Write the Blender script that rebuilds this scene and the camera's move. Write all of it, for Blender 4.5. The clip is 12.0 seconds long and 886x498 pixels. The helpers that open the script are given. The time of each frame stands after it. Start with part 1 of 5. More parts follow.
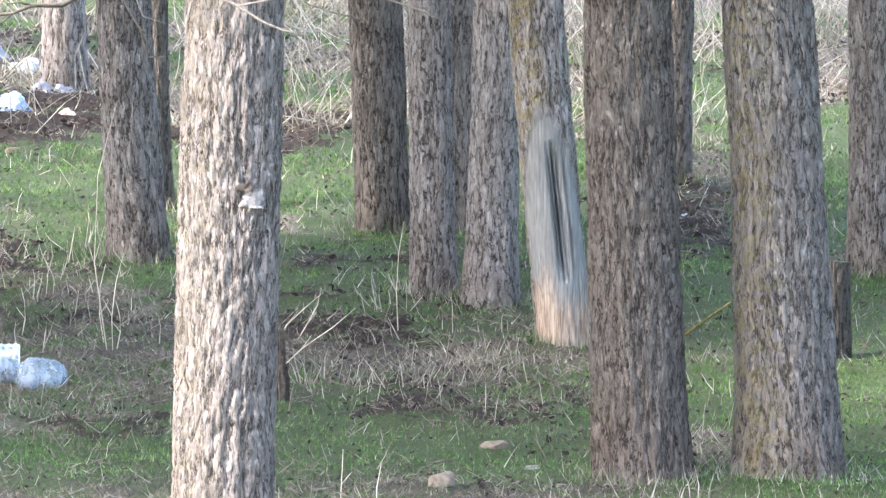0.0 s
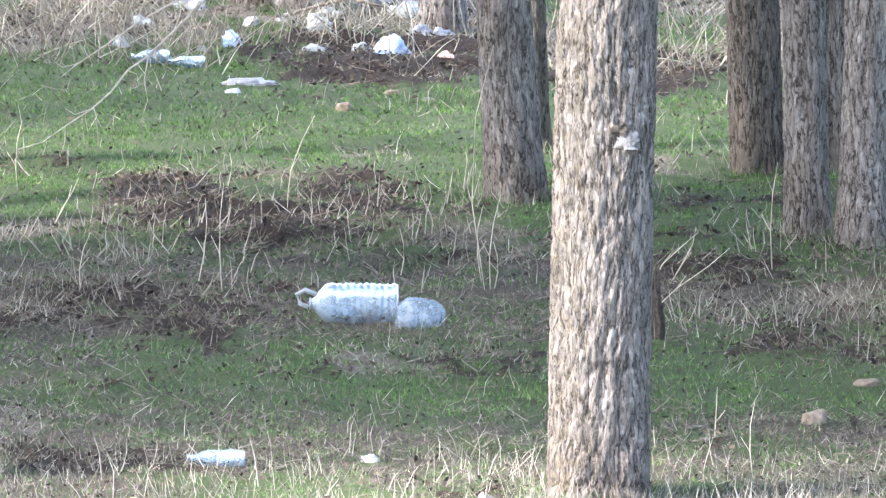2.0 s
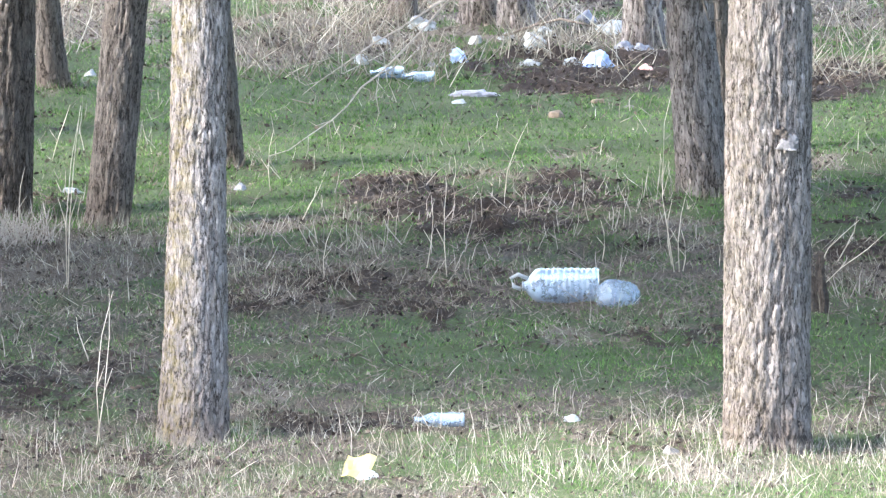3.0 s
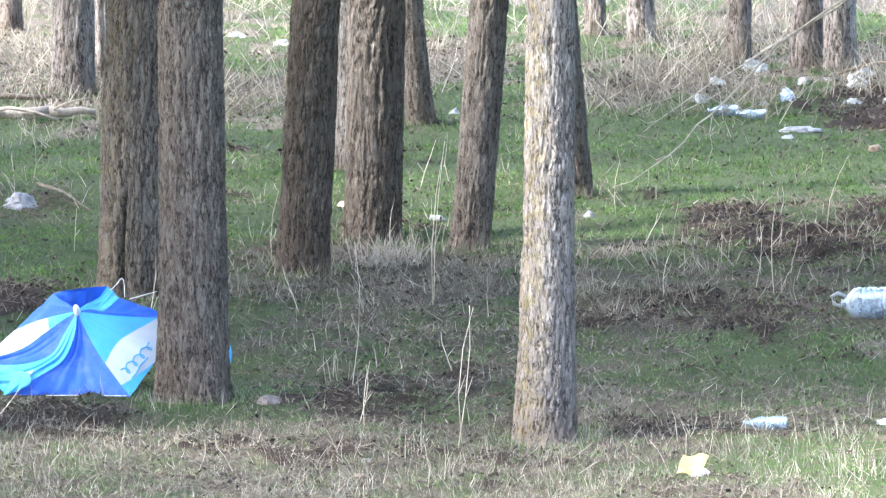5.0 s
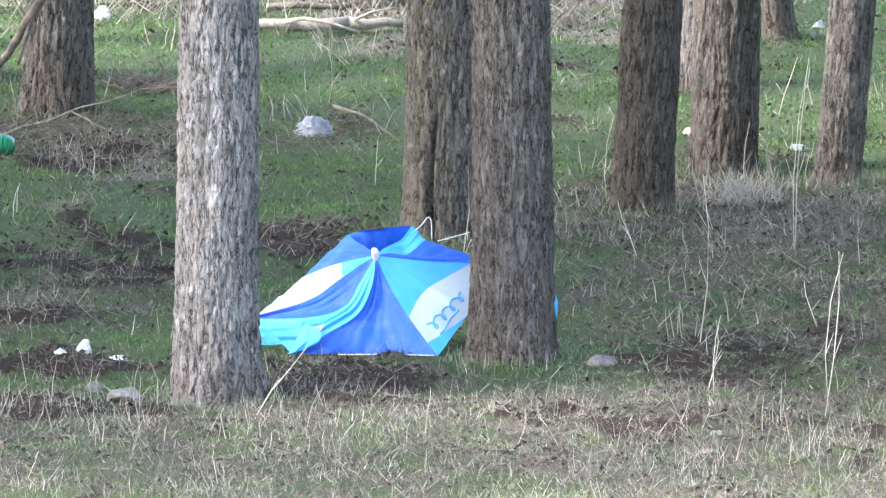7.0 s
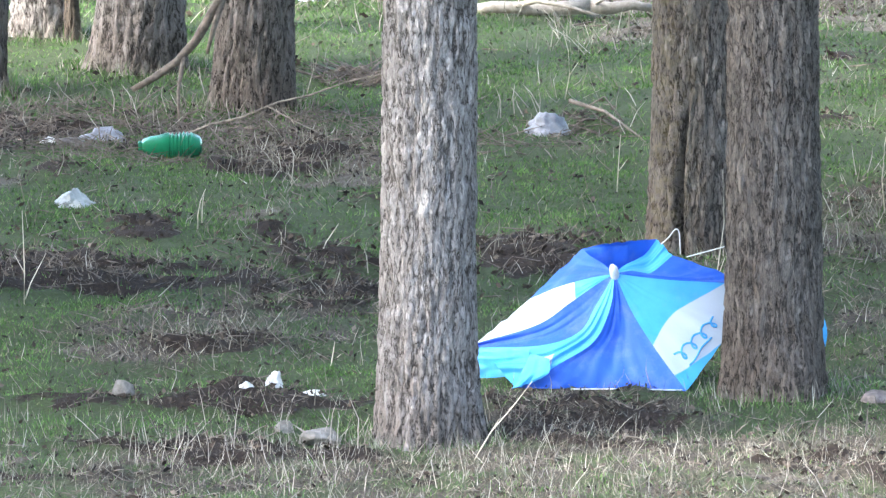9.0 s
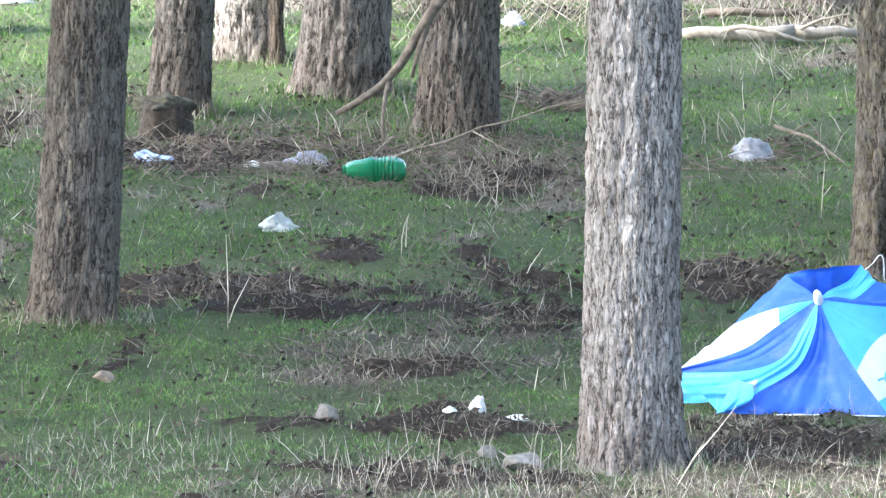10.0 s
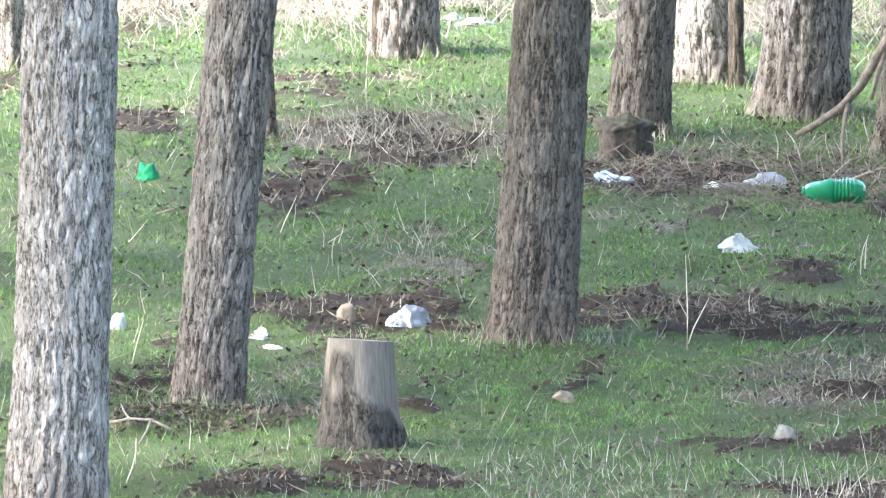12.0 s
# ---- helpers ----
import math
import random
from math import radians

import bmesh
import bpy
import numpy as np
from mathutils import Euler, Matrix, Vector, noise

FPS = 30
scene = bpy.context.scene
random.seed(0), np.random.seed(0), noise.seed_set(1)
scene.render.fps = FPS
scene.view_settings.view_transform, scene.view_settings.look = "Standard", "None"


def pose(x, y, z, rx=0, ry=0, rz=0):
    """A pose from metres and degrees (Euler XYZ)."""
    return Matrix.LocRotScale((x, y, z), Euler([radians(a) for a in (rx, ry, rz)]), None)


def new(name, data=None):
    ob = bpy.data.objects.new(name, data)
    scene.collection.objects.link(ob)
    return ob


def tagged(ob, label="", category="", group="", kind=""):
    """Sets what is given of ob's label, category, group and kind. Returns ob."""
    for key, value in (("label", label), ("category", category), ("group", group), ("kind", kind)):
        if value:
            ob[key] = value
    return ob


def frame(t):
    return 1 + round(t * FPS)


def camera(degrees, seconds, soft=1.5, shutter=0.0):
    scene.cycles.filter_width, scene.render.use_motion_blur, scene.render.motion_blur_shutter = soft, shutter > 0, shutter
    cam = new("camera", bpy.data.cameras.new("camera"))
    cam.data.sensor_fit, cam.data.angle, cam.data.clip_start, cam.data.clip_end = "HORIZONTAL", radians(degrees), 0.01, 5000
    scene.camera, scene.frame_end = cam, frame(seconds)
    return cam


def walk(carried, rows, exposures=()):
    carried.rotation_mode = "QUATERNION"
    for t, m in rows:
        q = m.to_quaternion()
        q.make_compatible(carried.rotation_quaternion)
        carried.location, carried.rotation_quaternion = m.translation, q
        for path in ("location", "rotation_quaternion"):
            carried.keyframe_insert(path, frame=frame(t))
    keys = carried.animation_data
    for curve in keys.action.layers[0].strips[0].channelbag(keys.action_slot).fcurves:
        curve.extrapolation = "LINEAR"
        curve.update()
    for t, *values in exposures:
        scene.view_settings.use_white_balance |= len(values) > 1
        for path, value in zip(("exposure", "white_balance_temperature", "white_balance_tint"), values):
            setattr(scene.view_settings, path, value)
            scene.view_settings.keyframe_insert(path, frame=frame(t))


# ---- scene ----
cam = camera(2.402, 12.0, soft=1.38)
ROWS = [
    (0.0, 6.095, -70.370, 15.502, 82.5307, -1.0801, 1.8544),
    (0.5, 6.104, -70.478, 15.516, 82.5309, -1.0598, 2.0770),
    (1.0, 6.104, -70.482, 15.517, 82.4680, -1.0219, 2.3122),
    (1.5, 6.095, -70.369, 15.501, 82.4145, -0.9747, 2.5605),
    (2.0, 6.220, -71.815, 15.698, 82.3505, -0.8570, 2.8867),
    (2.5, 6.747, -77.905, 16.524, 82.3004, -0.4757, 3.2175),
    (3.0, 7.763, -89.637, 18.117, 82.3123, 0.0154, 3.5950),
    (3.5, 8.644, -99.805, 19.497, 82.3478, 0.1829, 3.9225),
    (3.7, 8.960, -103.448, 19.991, 82.3692, 0.6804, 3.9743),
    (5.3, 9.054, -104.537, 20.139, 82.3668, 0.0714, 4.7747),
    (5.5, 8.951, -103.345, 19.977, 82.3653, 0.0491, 4.8834),
    (6.0, 8.197, -94.638, 18.796, 82.3762, 0.0742, 5.1978),
    (6.5, 7.612, -87.886, 17.879, 82.2392, 0.0310, 5.4310),
    (6.7, 7.489, -86.471, 17.687, 82.2036, 0.0726, 5.4793),
    (8.3, 5.697, -65.783, 14.879, 82.2254, 0.1904, 5.9695),
    (8.5, 5.698, -65.793, 14.880, 82.2253, 0.2301, 6.0445),
    (9.0, 5.693, -65.736, 14.873, 82.2385, 0.1758, 6.3324),
    (9.5, 5.694, -65.741, 14.873, 82.2651, 0.1288, 6.6067),
    (10.0, 5.689, -65.690, 14.866, 82.3072, 0.0526, 6.9077),
    (10.5, 5.690, -65.694, 14.867, 82.3489, -0.0069, 7.1844),
    (11.0, 5.684, -65.631, 14.858, 82.3802, -0.0056, 7.4897),
    (11.5, 5.696, -65.771, 14.877, 82.3813, -0.0109, 7.8004),
    (12.0, 5.713, -65.963, 14.903, 82.3648, 0.0404, 8.1604),
]
walk(cam, [(t, pose(x, y, z, rx, ry, rz)) for t, x, y, z, rx, ry, rz in ROWS], exposures=[(0.0, 3.55, 6250, 14), (3.0, 3.36, 6050, 12), (6.0, 3.32, 6080, 10), (9.0, 3.32, 6080, 9), (12.0, 3.72, 6200, 7)])

# ---- light: sun high on the left, thinned by crowns added above the view ----
SUN_FROM = Vector((-0.70, -0.27, 0.66)).normalized()
world = bpy.data.worlds.new("sky")
scene.world = world
world.use_nodes = True
wn = world.node_tree.nodes
sky = wn.new("ShaderNodeTexSky")
sky.sky_type, sky.sun_disc = "NISHITA", False
sky.sun_elevation = math.asin(SUN_FROM.z)
sky.sun_rotation = math.atan2(SUN_FROM.x, SUN_FROM.y)
sky.air_density, sky.dust_density = 1.0, 3.0
wn["Background"].inputs["Strength"].default_value = 0.15
world.node_tree.links.new(sky.outputs[0], wn["Background"].inputs[0])
sun = new("sun", bpy.data.lights.new("sun", "SUN"))
sun.data.energy, sun.data.angle, sun.data.color = 1.75, radians(9.0), (1.0, 0.98, 0.94)
sun.rotation_mode = "QUATERNION"
sun.rotation_quaternion = SUN_FROM.to_track_quat("Z", "Y")


# ---- materials ----
def material(name):
    m = bpy.data.materials.new(name)
    m.use_nodes = True
    return m, m.node_tree, m.node_tree.nodes["Principled BSDF"]


def node(tree, kind, **values):
    n = tree.nodes.new(kind)
    for key, value in values.items():
        n.inputs[key.replace("_", " ")].default_value = value
    return n


def noise_tex(tree, scale, detail=4.0, rough=0.6, space="Object", stretch=None):
    co = tree.nodes.new("ShaderNodeTexCoord")
    out = co.outputs[space]
    if stretch:
        mp = tree.nodes.new("ShaderNodeMapping")
        mp.inputs["Scale"].default_value = stretch
        tree.links.new(out, mp.inputs[0])
        out = mp.outputs[0]
    n = node(tree, "ShaderNodeTexNoise", Scale=scale, Detail=detail, Roughness=rough)
    tree.links.new(out, n.inputs["Vector"])
    return n.outputs["Fac"]


def ramp(tree, fac, *stops):
    r = tree.nodes.new("ShaderNodeValToRGB")
    el = r.color_ramp.elements
    while len(el) < len(stops):
        el.new(0.5)
    for e, (p, c) in zip(el, stops):
        e.position, e.color = p, (*c, 1)
    tree.links.new(fac, r.inputs[0])
    return r.outputs[0]


def mix(tree, fac, a, b, mode="MIX"):
    m = tree.nodes.new("ShaderNodeMix")
    m.data_type, m.blend_type = "RGBA", mode
    for socket, value in ((m.inputs[0], fac), (m.inputs[6], a), (m.inputs[7], b)):
        if hasattr(value, "is_linked"):
            tree.links.new(value, socket)
        else:
            socket.default_value = value if not isinstance(value, tuple) else (*value, 1)
    return m.outputs[2]


def math_node(tree, op, a, b=0.0, clamp=True):
    m = tree.nodes.new("ShaderNodeMath")
    m.operation, m.use_clamp = op, clamp
    for socket, value in zip(m.inputs, (a, b)):
        if hasattr(value, "is_linked"):
            tree.links.new(value, socket)
        else:
            socket.default_value = value
    return m.outputs[0]


def attribute(tree, name, where="GEOMETRY"):
    a = tree.nodes.new("ShaderNodeAttribute")
    a.attribute_type, a.attribute_name = where, name
    return a.outputs["Fac"]


def bump(tree, bsdf, height, strength=0.4, distance=0.01):
    b = node(tree, "ShaderNodeBump", Strength=strength, Distance=distance)
    tree.links.new(height, b.inputs["Height"])
    tree.links.new(b.outputs[0], bsdf.inputs["Normal"])


def bark_material():
    m, t, b = material("bark")
    grow = t.nodes.new("ShaderNodeAttribute")
    grow.attribute_name = "grow"

    # ragged edges: the growth coordinates shaken by fine noise
    shake = node(t, "ShaderNodeTexNoise", Scale=48.0, Detail=7.0, Roughness=0.85)
    place = t.nodes.new("ShaderNodeTexCoord")
    t.links.new(place.outputs["Object"], shake.inputs["Vector"])
    centred = t.nodes.new("ShaderNodeVectorMath")
    centred.operation = "SUBTRACT"
    centred.inputs[1].default_value = (0.5, 0.5, 0.5)
    t.links.new(shake.outputs["Color"], centred.inputs[0])
    sized = t.nodes.new("ShaderNodeVectorMath")
    sized.operation = "MULTIPLY"
    sized.inputs[1].default_value = (0.3, 0.02, 0.0)
    t.links.new(centred.outputs[0], sized.inputs[0])
    added = t.nodes.new("ShaderNodeVectorMath")
    t.links.new(grow.outputs["Vector"], added.inputs[0])
    t.links.new(sized.outputs[0], added.inputs[1])
    jag = added.outputs[0]

    def furrows(across, along, width):
        """Wavy interlacing furrows: 0 in the furrow, 1 on the plates between."""
        mp = t.nodes.new("ShaderNodeMapping")
        mp.inputs["Scale"].default_value = (across, along, 1)
        t.links.new(jag, mp.inputs[0])
        no = node(t, "ShaderNodeTexNoise", Scale=1.0, Detail=4.0, Roughness=0.62)
        no.noise_dimensions = "2D"
        t.links.new(mp.outputs[0], no.inputs["Vector"])
        off = math_node(t, "ABSOLUTE", math_node(t, "SUBTRACT", no.outputs[0], 0.5, False), 0.0, False)
        return ramp(t, off, (0.0, (0, 0, 0)), (width * 0.5, (0.4, 0.4, 0.4)), (width, (1, 1, 1)))

    patch = t.nodes.new("ShaderNodeTexVoronoi")
    patch.voronoi_dimensions = "2D"
    patch.inputs["Scale"].default_value = 1.0
    pm = t.nodes.new("ShaderNodeMapping")
    pm.inputs["Scale"].default_value = (1.0, 8.5, 1)
    t.links.new(jag, pm.inputs[0])
    t.links.new(pm.outputs[0], patch.inputs["Vector"])
    each = t.nodes.new("ShaderNodeSeparateColor")
    t.links.new(patch.outputs["Color"], each.inputs[0])
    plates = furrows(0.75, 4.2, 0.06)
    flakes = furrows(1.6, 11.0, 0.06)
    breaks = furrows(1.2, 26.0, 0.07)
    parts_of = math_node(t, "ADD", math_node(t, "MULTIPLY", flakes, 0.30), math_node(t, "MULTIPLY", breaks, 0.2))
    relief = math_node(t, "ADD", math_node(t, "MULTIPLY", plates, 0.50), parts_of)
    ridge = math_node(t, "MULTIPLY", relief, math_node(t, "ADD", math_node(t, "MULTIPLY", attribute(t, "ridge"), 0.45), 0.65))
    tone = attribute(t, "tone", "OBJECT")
    fine = noise_tex(t, 80, 6, 0.75, stretch=(1, 1, 0.2))
    wide = noise_tex(t, 5, 3, 0.6)
    # Furrows are brown, darkened further for crevice shade; plates are weathered paler.
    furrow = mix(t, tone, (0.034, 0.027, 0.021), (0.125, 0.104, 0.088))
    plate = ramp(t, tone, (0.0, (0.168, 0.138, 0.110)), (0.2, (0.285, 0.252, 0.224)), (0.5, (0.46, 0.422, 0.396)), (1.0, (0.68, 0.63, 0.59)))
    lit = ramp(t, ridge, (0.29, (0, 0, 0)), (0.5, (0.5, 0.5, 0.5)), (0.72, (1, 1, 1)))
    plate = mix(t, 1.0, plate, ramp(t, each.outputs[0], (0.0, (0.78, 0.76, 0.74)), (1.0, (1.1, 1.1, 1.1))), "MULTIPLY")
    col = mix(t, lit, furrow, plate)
    col = mix(t, 0.55, col, ramp(t, fine, (0.40, (0.28, 0.26, 0.25)), (0.60, (1.15, 1.15, 1.15))), "MULTIPLY")
    col = mix(t, math_node(t, "MULTIPLY", ramp(t, wide, (0.42, (0, 0, 0)), (0.68, (1, 1, 1))), 0.25), col, (0.21, 0.19, 0.17))
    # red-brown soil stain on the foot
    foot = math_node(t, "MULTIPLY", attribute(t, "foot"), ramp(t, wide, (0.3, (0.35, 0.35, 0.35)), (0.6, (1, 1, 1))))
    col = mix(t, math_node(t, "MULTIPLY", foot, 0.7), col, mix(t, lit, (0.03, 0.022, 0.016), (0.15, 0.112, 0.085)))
    # yellow lichen on one flank
    lichen = math_node(t, "MULTIPLY", attribute(t, "lichen"), ramp(t, noise_tex(t, 14, 5, 0.7), (0.44, (0, 0, 0)), (0.6, (1, 1, 1))))
    col = mix(t, math_node(t, "MULTIPLY", lichen, 0.8), col, (0.30, 0.24, 0.055))
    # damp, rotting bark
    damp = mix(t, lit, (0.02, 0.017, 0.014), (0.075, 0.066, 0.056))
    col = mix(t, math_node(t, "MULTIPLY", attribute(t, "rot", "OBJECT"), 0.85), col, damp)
    # bare weathered wood where the bark has come away
    bare = attribute(t, "bare")
    grain = noise_tex(t, 26, 5, 0.65, stretch=(3, 3, 0.18))
    wood = ramp(t, grain, (0.3, (0.085, 0.074, 0.063)), (0.55, (0.138, 0.114, 0.093)), (0.75, (0.195, 0.165, 0.137)))
    grey = ramp(t, grain, (0.3, (0.12, 0.12, 0.113)), (0.55, (0.20, 0.20, 0.19)), (0.75, (0.30, 0.296, 0.283)))
    wood = mix(t, math_node(t, "MULTIPLY", tone, 2.5), wood, grey)
    wood = mix(t, attribute(t, "raw"), wood, ramp(t, grain, (0.35, (0.17, 0.115, 0.08)), (0.65, (0.46, 0.37, 0.29))))
    col = mix(t, bare, col, wood)
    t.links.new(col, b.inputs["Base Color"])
    b.inputs["Roughness"].default_value = 0.9
    b.inputs["Specular IOR Level"].default_value = 0.2
    cut_off = math_node(t, "SUBTRACT", 1.0, bare)
    rough_bark = math_node(t, "MULTIPLY", ridge, cut_off)
    height = math_node(t, "ADD", math_node(t, "MULTIPLY", rough_bark, 0.8), math_node(t, "MULTIPLY", fine, 0.25), False)
    bump(t, b, height, 1.0, 0.03)
    return m


def ground_material():
    m, t, b = material("soil_and_turf")
    fine = noise_tex(t, 38, 10, 0.85)
    mid = noise_tex(t, 7, 5, 0.65)
    soil = ramp(t, fine, (0.32, (0.012, 0.009, 0.007)), (0.52, (0.038, 0.027, 0.020)), (0.75, (0.085, 0.063, 0.049)))
    straw = ramp(t, fine, (0.32, (0.045, 0.036, 0.028)), (0.5, (0.125, 0.104, 0.08)), (0.75, (0.33, 0.29, 0.23)))
    turf = ramp(t, fine, (0.32, (0.03, 0.036, 0.017)), (0.55, (0.066, 0.086, 0.036)), (0.8, (0.13, 0.145, 0.072)))
    edge = math_node(t, "ADD", attribute(t, "soil"), math_node(t, "MULTIPLY", math_node(t, "SUBTRACT", mid, 0.5, False), 1.2, False))
    dry = math_node(t, "ADD", attribute(t, "straw"), math_node(t, "MULTIPLY", math_node(t, "SUBTRACT", mid, 0.5, False), 1.0, False))
    col = mix(t, ramp(t, dry, (0.35, (0, 0, 0)), (0.6, (1, 1, 1))), turf, straw)
    mat = ramp(t, fine, (0.34, (0.022, 0.018, 0.014)), (0.5, (0.072, 0.059, 0.045)), (0.72, (0.20, 0.17, 0.13)))
    col = mix(t, ramp(t, attribute(t, "thatch"), (0.35, (0, 0, 0)), (0.65, (1, 1, 1))), col, mat)
    col = mix(t, ramp(t, edge, (0.4, (0, 0, 0)), (0.6, (1, 1, 1))), col, soil)
    t.links.new(col, b.inputs["Base Color"])
    b.inputs["Roughness"].default_value = 0.95
    b.inputs["Specular IOR Level"].default_value = 0.15
    bump(t, b, fine, 0.8, 0.02)
    return m


def blade_material(name, stops, translucent=0.25):
    m, t, b = material(name)
    geo = t.nodes.new("ShaderNodeNewGeometry")
    col = ramp(t, geo.outputs["Random Per Island"], *stops)
    wide = noise_tex(t, 1.3, 3, 0.6)
    col = mix(t, 0.7, col, ramp(t, wide, (0.35, (0.5, 0.53, 0.5)), (0.65, (1.05, 1.05, 1.0))), "MULTIPLY")
    tuft = noise_tex(t, 9, 4, 0.7)
    col = mix(t, 0.7, col, ramp(t, tuft, (0.36, (0.42, 0.44, 0.42)), (0.5, (0.95, 0.95, 0.95)), (0.66, (1.3, 1.25, 1.2))), "MULTIPLY")
    t.links.new(col, b.inputs["Base Color"])
    b.inputs["Roughness"].default_value = 0.7
    b.inputs["Specular IOR Level"].default_value = 0.2
    if translucent:
        tr = t.nodes.new("ShaderNodeBsdfTranslucent")
        t.links.new(col, tr.inputs["Color"])
        ms = t.nodes.new("ShaderNodeMixShader")
        ms.inputs[0].default_value = translucent
        t.links.new(b.outputs[0], ms.inputs[1])
        t.links.new(tr.outputs[0], ms.inputs[2])
        t.links.new(ms.outputs[0], t.nodes["Material Output"].inputs["Surface"])
    return m


def plain(name, low, high, scale=12.0, rough=0.6, relief=0.3, spec=0.4):
    m, t, b = material(name)
    n = noise_tex(t, scale, 5, 0.65)
    t.links.new(ramp(t, n, (0.3, low), (0.7, high)), b.inputs["Base Color"])
    b.inputs["Roughness"].default_value = rough
    b.inputs["Specular IOR Level"].default_value = spec
    bump(t, b, noise_tex(t, scale * 3, 5, 0.7), relief, 0.01)
    return m


def clear_plastic(name, colour, rough=0.12, through_part=0.75):
    m, t, b = material(name)
    n = noise_tex(t, 18, 4, 0.6)
    lo = tuple(c * 0.7 for c in colour)
    t.links.new(ramp(t, n, (0.3, lo), (0.7, colour)), b.inputs["Base Color"])
    b.inputs["Roughness"].default_value = rough
    b.inputs["Transmission Weight"].default_value = through_part
    b.inputs["IOR"].default_value = 1.2
    bump(t, b, n, 0.25, 0.01)
    return m


BARK = bark_material()
GROUND = ground_material()
GRASS = blade_material("grass_blades", [(0.0, (0.05, 0.092, 0.028)), (0.4, (0.095, 0.178, 0.048)), (0.75, (0.14, 0.24, 0.07)), (0.92, (0.17, 0.255, 0.085)), (1.0, (0.30, 0.295, 0.175))], 0.3)
DRY = blade_material("dry_straw", [(0.0, (0.15, 0.12, 0.09)), (0.4, (0.25, 0.222, 0.175)), (0.8, (0.38, 0.348, 0.285)), (1.0, (0.52, 0.49, 0.42))], 0.15)
LITTER = blade_material("dead_leaf", [(0.0, (0.03, 0.023, 0.018)), (0.5, (0.075, 0.056, 0.043)), (0.85, (0.11, 0.083, 0.064)), (1.0, (0.18, 0.145, 0.115))], 0.1)
THATCHED = blade_material("matted_dead_grass", [(0.0, (0.04, 0.033, 0.026)), (0.4, (0.11, 0.092, 0.07)), (0.8, (0.22, 0.19, 0.148)), (1.0, (0.38, 0.34, 0.27))], 0.1)
CLOD = blade_material("soil_clod", [(0.0, (0.012, 0.009, 0.007)), (0.7, (0.035, 0.025, 0.019)), (1.0, (0.07, 0.052, 0.04))], 0.0)
LEAF = blade_material("young_leaf", [(0.0, (0.05, 0.09, 0.02)), (1.0, (0.11, 0.17, 0.04))], 0.3)
PALETWIG = plain("bleached_twig", (0.21, 0.18, 0.145), (0.42, 0.375, 0.315), 30, 0.85)
TWIG = plain("dead_twig", (0.09, 0.072, 0.056), (0.27, 0.23, 0.185), 30, 0.85)
DARKTWIG = plain("dark_branch", (0.06, 0.048, 0.037), (0.21, 0.17, 0.135), 20, 0.9)
STONE = plain("pale_stone", (0.085, 0.075, 0.062), (0.26, 0.24, 0.21), 22, 0.9, 0.6)
TAN = plain("tan_stone", (0.11, 0.085, 0.062), (0.27, 0.21, 0.155), 22, 0.9, 0.5)
ROCK = plain("grey_brown_rock", (0.08, 0.065, 0.058), (0.24, 0.20, 0.18), 25, 0.9, 0.6)
WHITE = plain("white_plastic_film", (0.20, 0.215, 0.21), (0.41, 0.43, 0.42), 14, 0.4, 0.2)
GREY = plain("dirty_plastic_film", (0.13, 0.135, 0.15), (0.30, 0.305, 0.33), 16, 0.4, 0.3)
PAPER = plain("dirty_white_paper", (0.45, 0.43, 0.39), (0.70, 0.68, 0.63), 14, 0.8, 0.2)
BLUEFILM = plain("blue_plastic_film", (0.10, 0.22, 0.55), (0.62, 0.70, 0.85), 8, 0.4, 0.2)
PINKFILM = plain("faded_red_film", (0.55, 0.24, 0.20), (0.80, 0.52, 0.48), 12, 0.5, 0.2)
YELLOW = plain("yellow_carton", (0.55, 0.48, 0.16), (0.68, 0.61, 0.27), 8, 0.6, 0.15)
GREENP = clear_plastic("green_bottle_plastic", (0.02, 0.25, 0.11), 0.4, 0.3)
CLEAR = clear_plastic("clear_blue_plastic", (0.62, 0.73, 0.84), 0.14, 0.7)


def cloth(name, low, high):
    """Umbrella cloth; the attribute 'print' tells where it is printed white."""
    m, t, s = material(name)
    base = ramp(t, noise_tex(t, 5, 5, 0.65), (0.3, low), (0.7, high))
    base = mix(t, math_node(t, "MULTIPLY", ramp(t, noise_tex(t, 9, 6, 0.7), (0.5, (0, 0, 0)), (0.75, (1, 1, 1))), 0.22), base, (0.30, 0.33, 0.36))
    white = ramp(t, attribute(t, "print"), (0.47, (0, 0, 0)), (0.53, (1, 1, 1)))
    t.links.new(mix(t, white, base, (0.45, 0.49, 0.53)), s.inputs["Base Color"])
    s.inputs["Roughness"].default_value = 0.55
    s.inputs["Specular IOR Level"].default_value = 0.3
    bump(t, s, noise_tex(t, 16, 5, 0.7), 0.2, 0.01)
    return m


CLOTH_DARK = cloth("deep_blue_cloth", (0.020, 0.085, 0.42), (0.030, 0.115, 0.52))
CLOTH_CYAN = cloth("sky_blue_cloth", (0.06, 0.31, 0.62), (0.085, 0.39, 0.72))
# Dark for matted roots, and for recess shade on the scarred trunk.
SHAG = plain("dark_roots_and_hollows", (0.016, 0.013, 0.010), (0.08, 0.064, 0.05), 40, 0.95, 0.8)
BARE = plain("cut_wood", (0.19, 0.17, 0.145), (0.30, 0.27, 0.235), 12, 0.85, 0.25)
LICHENED = plain("lichened_stick", (0.07, 0.06, 0.02), (0.20, 0.165, 0.05), 30, 0.9)
MOSS = plain("mossy_wood", (0.025, 0.023, 0.016), (0.09, 0.084, 0.06), 26, 0.95, 0.9)
